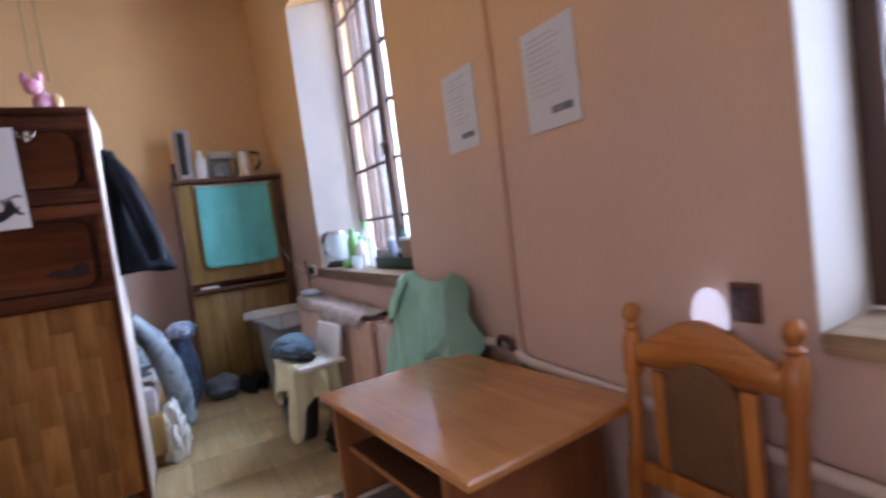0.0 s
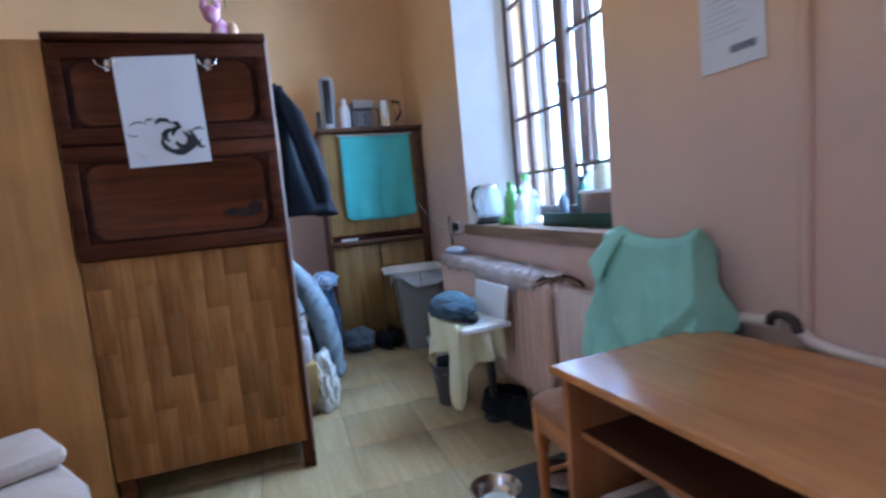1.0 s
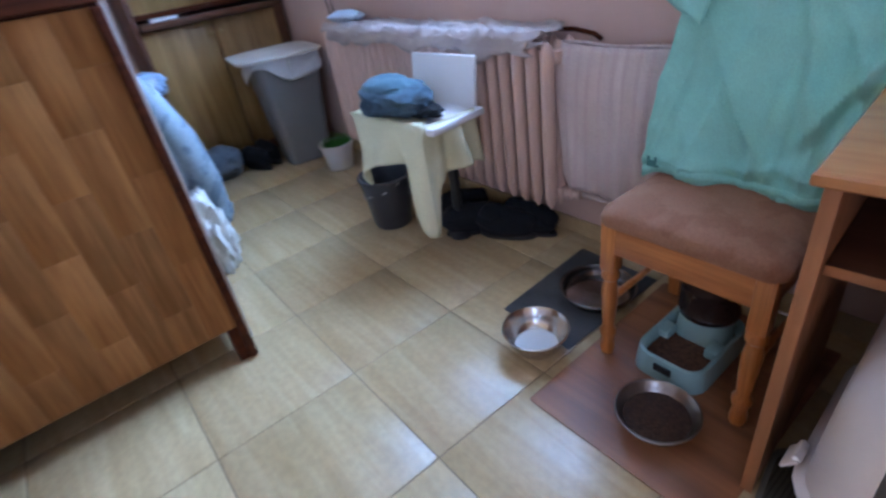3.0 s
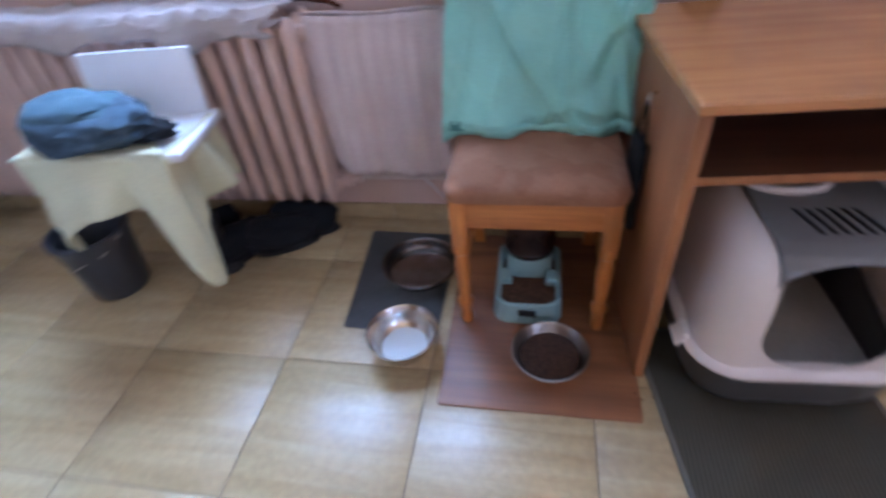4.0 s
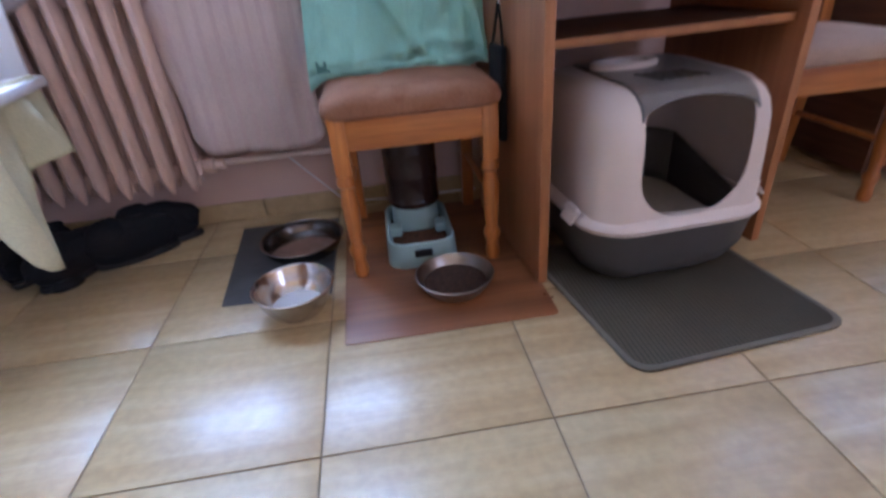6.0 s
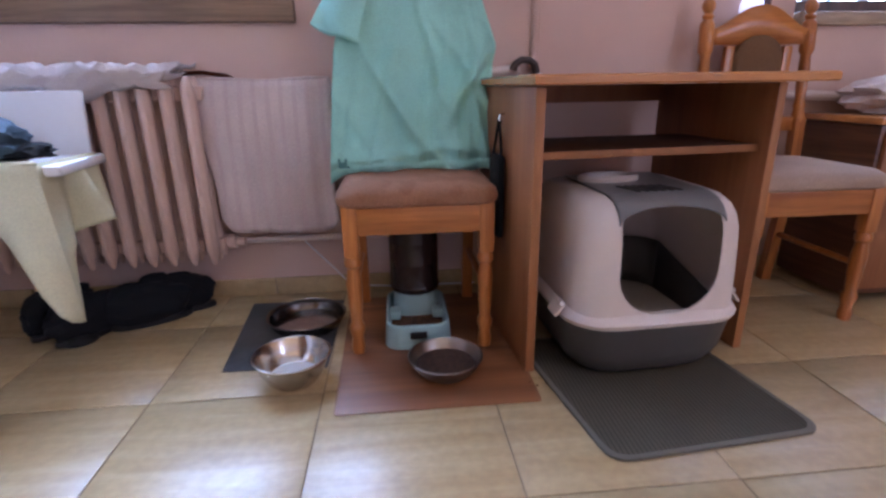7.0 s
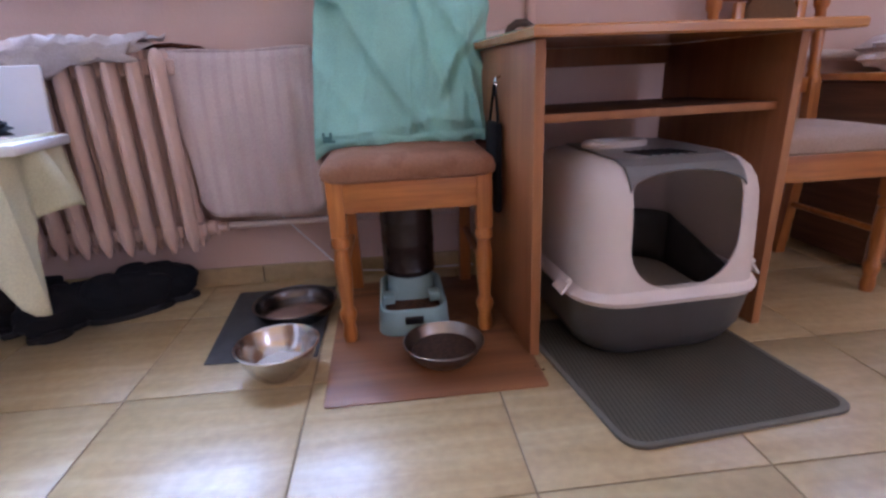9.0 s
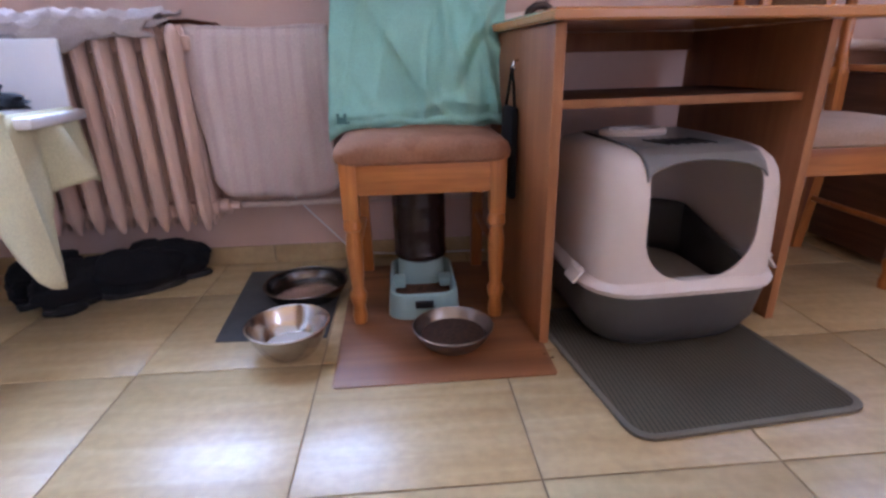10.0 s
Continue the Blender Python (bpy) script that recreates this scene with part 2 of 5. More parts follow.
GREYB = plain("grey_bin_plastic", (0.23, 0.235, 0.24), 0.45, var=0.08, bump=0.05)
BUCKET = plain("charcoal_bucket_plastic", (0.05, 0.052, 0.06), 0.4, var=0.15)
PIPEW = plain("cream_pipe_paint", (0.72, 0.60, 0.54), 0.4, var=0.06)
BLACKP = plain("black_plastic", (0.015, 0.015, 0.017), 0.35)
PAPER = plain("paper", (0.72, 0.72, 0.76), 0.7, var=0.04, bump=0.03)
INK = plain("grey_ink", (0.60, 0.60, 0.64), 0.8)
INKD = plain("dark_ink", (0.16, 0.15, 0.17), 0.8)
INKS = plain("faded_stamp_ink", (0.24, 0.24, 0.30), 0.8, var=0.4, scale=60)
INKB = plain("black_ink", (0.03, 0.03, 0.035), 0.8)
LEAF = plain("grass_green", (0.13, 0.40, 0.04), 0.6, var=0.35, scale=30)
POTW = plain("white_ceramic", (0.72, 0.69, 0.66), 0.35, var=0.05)
PINK = cloth_material("pink_plush", (0.62, 0.24, 0.36), (0.74, 0.5, 0.5), fine=120)
GREENT = plain("dark_green_tray", (0.012, 0.055, 0.032), 0.45, var=0.2)
GREENB = plain("lime_plastic", (0.17, 0.42, 0.11), 0.3, var=0.1)
CARD = plain("brown_cardboard", (0.30, 0.20, 0.16), 0.8)
LAMPW = plain("glowing_lamp_shell", (0.80, 0.84, 1.0), 0.4, emit=0.75)
GLASS = glass_material("window_glass")
GREYFRAME = plain("weathered_grey_frame", (0.30, 0.27, 0.27), 0.6, var=0.15)


def clear_material(name, color, alpha):
    """Thin clear plastic or glass: mostly see-through, with a gloss."""
    m, nt, b = base_material(name, 0.08, 0)
    b.inputs["Base Color"].default_value, b.inputs["Alpha"].default_value = (*color, 1), alpha
    return m


BLUEGLASS = clear_material("kettle_glass", (0.62, 0.74, 0.82), 0.18)
BRASS = plain("dull_brass", (0.45, 0.33, 0.14), 0.35, 1.0)


# ---------------------------------------------------------------- mesh helpers
def box(bm, c, s, bevel=0.0, rot=None):
    """A box at centre c of size s, its edges rounded off."""
    m = Matrix.Translation(c) @ (rot if rot else Matrix.Identity(4)) @ Matrix.Diagonal((*s, 1))
    vs = bmesh.ops.create_cube(bm, size=1.0, matrix=m)["verts"]
    if bevel:
        es = list({e for v in vs for e in v.link_edges})
        bmesh.ops.bevel(bm, geom=es, offset=bevel, segments=2, profile=0.5, affect="EDGES")
    return bm


def boxm(c, s, bevel=0.0, rot=None):
    return box(bmesh.new(), c, s, bevel, rot)


def prism(bm, pts, z0, z1):
    lo, hi = [bm.verts.new((x, y, z0)) for x, y in pts], [bm.verts.new((x, y, z1)) for x, y in pts]
    n = len(pts)
    bm.faces.new(lo[::-1]), bm.faces.new(hi)
    for i in range(n):
        bm.faces.new((lo[i], lo[(i + 1) % n], hi[(i + 1) % n], hi[i]))
    return bm


def loft(bm, rings, close=True, cap=(True, True)):
    """A skin over rings of equally many points."""
    vr = [[bm.verts.new(p) for p in r] for r in rings]
    n = len(vr[0])
    for a, b in zip(vr, vr[1:]):
        for i in range(n if close else n - 1):
            bm.faces.new((a[i], a[(i + 1) % n], b[(i + 1) % n], b[i]))
    if cap[0]:
        bm.faces.new(vr[0][::-1])
    if cap[1]:
        bm.faces.new(vr[-1])
    return bm


def circle(r, z, n=24, cx=0.0, cy=0.0, sy=1.0):
    return [(cx + r * math.cos(2 * math.pi * i / n), cy + r * sy * math.sin(2 * math.pi * i / n), z) for i in range(n)]


def lathe(bm, profile, n=20, cx=0.0, cy=0.0, cap=(True, True), sy=1.0):
    return loft(bm, [circle(r, z, n, cx, cy, sy) for r, z in profile], True, cap)


def rounded(w, d, r, z, n=5, cx=0.0, cy=0.0):
    """A rectangle with round corners, as a ring."""
    pts = []
    for k, (sx, sy) in enumerate(((1, 1), (-1, 1), (-1, -1), (1, -1))):
        for i in range(n + 1):
            a = math.pi / 2 * (k + i / n)
            pts.append((cx + sx * (w / 2 - r) + r * math.cos(a), cy + sy * (d / 2 - r) + r * math.sin(a), z))
    return pts


def tube(bm, pts, r, n=10):
    """A round bar along a line of points."""
    rings = []
    for i, p in enumerate(pts):
        p = Vector(p)
        d = (Vector(pts[min(i + 1, len(pts) - 1)]) - Vector(pts[max(i - 1, 0)])).normalized()
        u = d.cross(Vector((0, 0, 1)))
        u = Vector((1, 0, 0)) if u.length < 0.05 else u.normalized()
        v = d.cross(u)
        rr = r[i] if isinstance(r, (list, tuple)) else r
        rings.append([p + rr * (math.cos(2 * math.pi * k / n) * u + math.sin(2 * math.pi * k / n) * v) for k in range(n)])
    return loft(bm, rings)


def sheet(fn, nu, nv):
    """A grid from fn(u, v), u and v from 0 to 1."""
    bm = bmesh.new()
    g = [[bm.verts.new(fn(i / nu, j / nv)) for i in range(nu + 1)] for j in range(nv + 1)]
    for j in range(nv):
        for i in range(nu):
            bm.faces.new((g[j][i], g[j][i + 1], g[j + 1][i + 1], g[j + 1][i]))
    return bm


def lump(bm, c, s, amp=0.12, freq=3.0, seed=0.0, sub=3, flat=None):
    """A soft crumpled heap; flat: nothing lies under that height."""
    vs = bmesh.ops.create_icosphere(bm, subdivisions=sub, radius=1.0)["verts"]
    for v in vs:
        q = v.co * freq
        k = 1 + amp * (noise.noise(q + Vector((seed, 0, 0))) + 0.6 * noise.noise(q * 2.3 + Vector((0, seed, 0))))
        v.co = Vector((c[0] + v.co.x * s[0] * k, c[1] + v.co.y * s[1] * k, c[2] + v.co.z * s[2] * k))
        if flat is not None:
            v.co.z = max(v.co.z, flat)
    return bm


def to_mesh(name, bm, mat, smooth=True):
    bmesh.ops.recalc_face_normals(bm, faces=bm.faces)
    me = bpy.data.meshes.new(name)
    bm.to_mesh(me)
    bm.free()
    me.materials.append(mat)
    if smooth:
        me.polygons.foreach_set("use_smooth", [True] * len(me.polygons))
        me.set_sharp_from_angle(angle=radians(38))
    return me


def part(name, bm, mat, parent, label="", at=None):
    ob = new(name, to_mesh(name, bm, mat))
    ob.parent = parent
    if at:
        ob.matrix_basis = at
    return tagged(ob, label)


def root(name, at, label, category, group="", kind=""):
    e = new(name)
    e.empty_display_size = 0.05
    e.matrix_basis = at
    return tagged(e, label, category, group, kind)


def thing(name, bm, mat, label, category, group="", kind="", at=None):
    ob = new(name, to_mesh(name, bm, mat))
    if at:
        ob.matrix_basis = at
    return tagged(ob, label, category, group, kind)


def thicken(ob, t, offset=0.0, sub=0):
    s = ob.modifiers.new("thickness", "SOLIDIFY")
    s.thickness, s.offset = t, offset
    if sub:
        ob.modifiers.new("smooth", "SUBSURF").levels = sub
        ob.modifiers["smooth"].render_levels = sub
    return ob


# ---------------------------------------------------------------- room
N = 5.50          # inner face of the window wall
X0, X1, Y0, H = -5.66, 2.2, 1.15, 3.85
SILL1, SILL2 = 1.00, 0.96


def north_wall():
    bm = bmesh.new()
    prism(bm, [(X0, N), (-4.17, N), (-3.93, 5.80), (-3.93, 6.0), (X0, 6.0)], 0, H)
    prism(bm, [(-2.50, N), (-0.74, N), (-0.73, 5.72), (-0.73, 6.0), (-2.56, 6.0), (-2.56, 5.80)], 0, H)
    prism(bm, [(1.0, N), (X1, N), (X1, 6.0), (0.99, 6.0), (0.99, 5.72)], 0, H)
    for z0, z1 in ((0, SILL1 - 0.02), (3.02, H)):
        prism(bm, [(-4.17, N), (-2.50, N), (-2.56, 5.80), (-2.56, 6.0), (-3.93, 6.0), (-3.93, 5.80)], z0, z1)
    for z0, z1 in ((0, SILL2 - 0.02), (3.02, H)):
        prism(bm, [(-0.74, N), (1.0, N), (0.99, 5.72), (0.99, 6.0), (-0.73, 6.0), (-0.73, 5.72)], z0, z1)
    return bm


thing("wall_north", north_wall(), WALL, "painted wall, dusty pink low down and apricot higher up, with deep window niches", "wall", kind="structure")
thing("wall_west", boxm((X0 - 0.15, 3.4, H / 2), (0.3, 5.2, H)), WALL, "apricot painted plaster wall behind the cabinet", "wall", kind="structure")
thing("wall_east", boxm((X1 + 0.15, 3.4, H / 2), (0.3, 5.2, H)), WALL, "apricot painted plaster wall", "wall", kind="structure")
sw = bmesh.new()
for c, s in (((-2.605, Y0 - 0.15, H / 2), (6.11, 0.3, H)), ((2.075, Y0 - 0.15, H / 2), (0.25, 0.3, H)),
             ((1.2, Y0 - 0.15, 0.6), (1.5, 0.3, 1.2)), ((1.2, Y0 - 0.15, 3.275), (1.5, 0.3, 1.15))):
    box(sw, c, s)
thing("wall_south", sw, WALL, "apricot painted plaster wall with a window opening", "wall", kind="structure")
thing("ceiling", boxm((-1.73, 3.4, H + 0.1), (8.4, 5.6, 0.2)), CEIL, "plain off-white plaster ceiling", "ceiling", kind="structure")
floor = thing("floor", boxm((-1.73, 3.4, -0.0525), (8.4, 5.6, 0.10)), GROUT, "glossy beige streaked ceramic floor tiles with dark joints", "floor", kind="structure")
baseboard = thing("baseboard", boxm(((X0 + X1) / 2, N - 0.001, 0.0325), (X1 - X0, 0.004, 0.063)), GROUT, "beige ceramic skirting tiles along the wall", "baseboard", kind="structure")
skirt_mesh = to_mesh("skirting_tile", boxm((0, 0, 0), (0.426, 0.012, 0.066), 0.002), TILE)
x = X0
while x < X1 - 0.02:
    w = min(0.430, X1 - x)
    ob = new("skirting_tile", skirt_mesh)
    ob.parent = baseboard
    ob.matrix_basis = pose(x + w / 2, N - 0.009, 0.033) @ Matrix.Diagonal((w / 0.430, 1, 1, 1))
    x += w

# reveals: thin white coats of paint on the niches' sides
rv = bmesh.new()
for x0, y0, x1, y1, z0 in ((-4.172, N + 0.002, -3.932, 5.80, SILL1), (-2.502, N + 0.004, -2.562, 5.80, SILL1),
                           (-0.742, N + 0.004, -0.732, 5.72, SILL2), (1.002, N + 0.004, 0.992, 5.72, SILL2)):
    sgn = 0.005 if x1 > x0 else -0.005
    prism(rv, [(x0, y0), (x0 + sgn, y0), (x1 + sgn, y1), (x1, y1)], z0, 3.02)
thing("trim", rv, REVEAL, "whitewashed sides of the window niches", "trim", kind="structure")


def window(name, x0, x1, z0, z1, y, label):
    """A double casement window in dark wooden frames with small panes."""
    w = root(name, pose(0, 0, 0), label, "window", kind="structure")
    mid, rows = (x0 + x1) / 2, [z0 + 0.28 + 0.365 * k for k in range(5)]
    for dy, t in ((0.0, 0.022), (0.13, 0.03)):
        yy = y + dy
        f = bmesh.new()
        box(f, (x0 + 0.025, yy, (z0 + z1) / 2), (0.05, 0.05, z1 - z0), 0.004)
        box(f, (x1 - 0.025, yy, (z0 + z1) / 2), (0.05, 0.05, z1 - z0), 0.004)
        box(f, (mid, yy, z0 + 0.03), (x1 - x0 - 0.1, 0.048, 0.06), 0.004)
        box(f, (mid, yy, z1 - 0.03), (x1 - x0 - 0.1, 0.048, 0.06), 0.004)
        part("window_frame", f, FRAMEW, w)
        part("mullion", boxm((mid, yy - 0.008, (z0 + z1) / 2), (0.095, 0.055, z1 - z0 - 0.13), 0.006), FRAMEW, w)
        for a, b in ((x0 + 0.05, mid - 0.04), (mid + 0.04, x1 - 0.05)):
            for k in (1, 2):
                part("muntin", boxm((a + (b - a) * k / 3, yy, (z0 + z1) / 2), (t, 0.03, z1 - z0 - 0.13), 0.004), FRAMEW if dy == 0 else GREYFRAME, w)
            for z in rows if dy == 0 else ():
                part("muntin", boxm(((a + b) / 2, yy + 0.002, z), (b - a, 0.024, t), 0.004), FRAMEW, w)
            pane = part("pane", boxm(((a + b) / 2, yy + 0.018, (z0 + z1) / 2), (b - a, 0.004, z1 - z0 - 0.13)), GLASS, w)
            pane.visible_shadow = False
    lock = boxm((mid, y - 0.045, z0 + 0.72), (0.02, 0.03, 0.09), 0.004)
    box(lock, (mid + 0.03, y - 0.06, z0 + 0.74), (0.08, 0.014, 0.016), 0.004)
    part("window_handle", lock, FRAMEW, w, "small dark handle")
    return w


w1 = window("window_1", -3.93, -2.56, SILL1 + 0.06, 3.02, 5.80, "tall double casement window with dark wooden muntins")
part("window_sill", boxm((-3.335, 5.615, SILL1 - 0.0135), (1.70, 0.30, 0.072), 0.006), SILLW, w1, "worn light brown wooden sill")
w2 = window("window_2", -0.728, 0.988, SILL2 + 0.025, 3.02, 5.72, "double casement window with dark wooden muntins")
part("window_sill", boxm((0.13, 5.585, SILL2 - 0.004), (1.71, 0.22, 0.045), 0.006), PALESILL, w2, "pale wooden sill")


# ---------------------------------------------------------------- heating
def radiator(x0, count, pitch, y):
    r = root("radiator", pose(x0, y, 0), "pink-beige painted cast iron radiator under the window", "radiator")
    prof = [(0.0, 0.185), (0.012, 0.205), (0.021, 0.24), (0.021, 0.74), (0.016, 0.77), (0.0, 0.785)]
    column = lambda bm, d: loft(bm, [[(max(w, 0.006) * math.cos(a), max(d * w / 0.021, 0.006) * math.sin(a), z) for a in [2 * math.pi * k / 10 for k in range(10)]] for w, z in prof])
    bm = column(bmesh.new(), 0.022)
    for z in (0.245, 0.735):
        box(bm, (0, 0, z), (pitch - 0.001, 0.075, 0.045), 0.01)
    me, outer = to_mesh("section", bm, RADPAINT), to_mesh("column", column(bmesh.new(), 0.028), RADPAINT)
    for i in range(count):
        ob = new("section", me)
        ob.parent = r
        ob.matrix_basis = pose(i * pitch, 0, 0)
        for yy in (-0.055, 0.055):
            c = new("column", outer)
            c.parent = ob
            c.matrix_basis = pose(0, yy, 0)
    plug = lathe(bmesh.new(), [(0.02, 0), (0.026, 0.01), (0.026, 0.028), (0.016, 0.034), (0.016, 0.06)], 12)
    part("end_plug", plug, RADPAINT, r, at=pose((count - 0.5) * pitch, 0, 0.245, 0, 90, 0))
    return r


radiator(-4.30, 24, 0.0652, 5.385)
for pts, rad, lab in (([(-2.76, 5.40, 0.245), (-2.3, 5.41, 0.243), (-1.70, 5.42, 0.24), (-1.66, 5.44, 0.22), (-1.655, 5.45, 0.0)], 0.011, "thin cream painted heating pipe low on the wall"),
                      ([(-2.78, 5.42, 0.742), (-2.4, 5.44, 0.748), (-2.1, 5.468, 0.768), (-1.74, 5.475, 0.797)], 0.018, "cream painted heating pipe carrying a towel"),
                      ([(-1.70, 5.475, 0.79), (-1.66, 5.475, 0.76), (-1.60, 5.475, 0.750), (-1.15, 5.475, 0.733), (-0.8, 5.475, 0.70), (-0.3, 5.475, 0.68)], 0.018, "cream painted heating pipe behind the table"),
                      ([(-1.70, 5.492, 0.0), (-1.67, 5.492, 1.8), (-1.66, 5.492, H)], 0.016, "riser pipe painted over like the wall")):
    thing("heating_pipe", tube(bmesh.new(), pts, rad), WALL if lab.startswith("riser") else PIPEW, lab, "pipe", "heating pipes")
vb = tube(bmesh.new(), [(-1.765, 5.46, 0.795), (-1.76, 5.455, 0.812), (-1.74, 5.45, 0.826), (-1.712, 5.45, 0.826), (-1.692, 5.455, 0.812), (-1.685, 5.46, 0.785)], [0.014, 0.013, 0.012, 0.012, 0.013, 0.014], 12)
thing("radiator_valve", vb, plain("dark_valve", (0.06, 0.04, 0.033), 0.5), "dark brown bent valve handle on the heating pipe", "valve")
cable = tube(bmesh.new(), [(-2.56, 5.48, 0.25), (-2.50, 5.46, 0.19), (-2.42, 5.44, 0.11), (-2.36, 5.42, 0.05), (-2.2, 5.44, 0.03), (-1.9, 5.44, 0.028)], 0.0028, 6)
thing("cable", cable, WHITEP, "thin white cable hanging down to the floor", "cable")


# ---------------------------------------------------------------- dining chairs
def dining_chair(at, label, cushion, back_cloth):
    c = root("dining_chair", at, label, "chair", "chairs by the wall")
    seat = bmesh.new()
    loft(seat, [rounded(0.41, 0.36, 0.03, 0.432), rounded(0.438, 0.388, 0.04, 0.441), rounded(0.445, 0.395, 0.045, 0.457), rounded(0.436, 0.386, 0.05, 0.474),
                rounded(0.405, 0.355, 0.06, 0.488), rounded(0.30, 0.25, 0.06, 0.497), rounded(0.15, 0.12, 0.04, 0.499)])
    part("seat", seat, cushion, c, "worn plush upholstered seat")
    fr = bmesh.new()
    for x, y, w, d in ((0, -0.172, 0.37, 0.022), (0, 0.172, 0.34, 0.022), (-0.188, 0, 0.022, 0.32), (0.188, 0, 0.022, 0.32)):
        box(fr, (x, y, 0.400), (w, d, 0.084), 0.003)
    part("seat_frame", fr, PINEX, c)
    turned = [(0.018, 0.0), (0.021, 0.02), (0.017, 0.05), (0.024, 0.075), (0.024, 0.085), (0.016, 0.10), (0.021, 0.16), (0.023, 0.22),
              (0.017, 0.262), (0.024, 0.27), (0.024, 0.285), (0.019, 0.295), (0.02, 0.30)]
    for sx in (-1, 1):
        leg = lathe(bmesh.new(), turned, 14)
        box(leg, (0, 0, 0.372), (0.042, 0.042, 0.15), 0.004)
        part("leg", leg, PINE, c, at=pose(sx * 0.187, -0.165, 0))
    for sx in (-1, 1):
        leg = bmesh.new()
        loft(leg, [[(sx * 0.185 + a * 0.018, y + b * 0.017, z) for a, b in ((-1, -1), (1, -1), (1, 1), (-1, 1))]
                   for y, z in ((0.21, 0.0), (0.185, 0.25), (0.18, 0.46), (0.19, 0.62))])
        part("leg", leg, PINE, c)
        post = lathe(bmesh.new(), [(0.018, 0.60), (0.022, 0.625), (0.017, 0.65), (0.021, 0.66), (0.016, 0.68), (0.02, 0.76), (0.016, 0.83), (0.024, 0.845),
                                   (0.024, 0.93), (0.014, 0.945), (0.02, 0.955), (0.012, 0.965), (0.021, 0.98), (0.021, 0.995), (0.010, 1.012)], 14)
        for v in post.verts:
            v.co.x += sx * 0.185
            v.co.y += 0.19 + (v.co.z - 0.6) * 0.085
        part("back_post", post, PINE, c)
    crest = sheet(lambda u, v: (-0.168 + 0.336 * u, 0.212, 0.865 + (0.05 + 0.075 * math.sin(math.pi * u) ** 1.5) * v), 20, 2)
    thicken(part("top_rail", crest, PINEX, c), 0.022)
    part("bottom_rail", boxm((0, 0.195, 0.60), (0.335, 0.02, 0.05), 0.003), PINE, c)
    for sx in (-1, 1):
        part("stile", boxm((sx * 0.105, 0.203, 0.742), (0.032, 0.02, 0.235), 0.003), PINE, c)
    ring = [(0.088 * math.cos(a), 0.205, 0.815 + 0.08 * math.sin(a)) for a in [math.pi * k / 14 for k in range(15)]] + [(-0.088, 0.205, 0.63), (0.088, 0.205, 0.63)]
    pan = bmesh.new()
    loft(pan, [[(x * s, y + dy, 0.74 + (z - 0.74) * s) for x, y, z in ring] for s, dy in ((0.9, -0.02), (1.0, -0.012), (1.0, 0.012), (0.9, 0.02))])
    part("backrest", pan, back_cloth, c, "brown woven arched back panel")
    part("stretcher", tube(bmesh.new(), [(-0.187, -0.16, 0.19), (-0.187, 0.19, 0.19)], 0.01), PINE, c)
    part("stretcher", tube(bmesh.new(), [(0.187, -0.16, 0.19), (0.187, 0.19, 0.19)], 0.01), PINE, c)
    return c


dining_chair(pose(-2.125, 5.165, 0.004), "honey pine dining chair with brown plush seat under a shirt", SEATC, BACKC)
dining_chair(pose(-0.928, 5.195, 0.0), "honey pine dining chair with arched woven back beside the table", BEIGEC, BACKC)


# mint shirt over the chair's back
def along(stops, t):
    """A value between stops (t, value)."""
    for (t0, a), (t1, b) in zip(stops, stops[1:]):
        if t <= t1:
            return a + (b - a) * (t - t0) / (t1 - t0)
    return stops[-1][1]


SHIRT_L = ((0, -2.320), (0.12, -2.322), (0.35, -2.352), (0.7, -2.368), (1, -2.384))
SHIRT_R = ((0, -1.935), (0.12, -1.900), (0.35, -1.862), (0.55, -1.882), (1, -1.842))


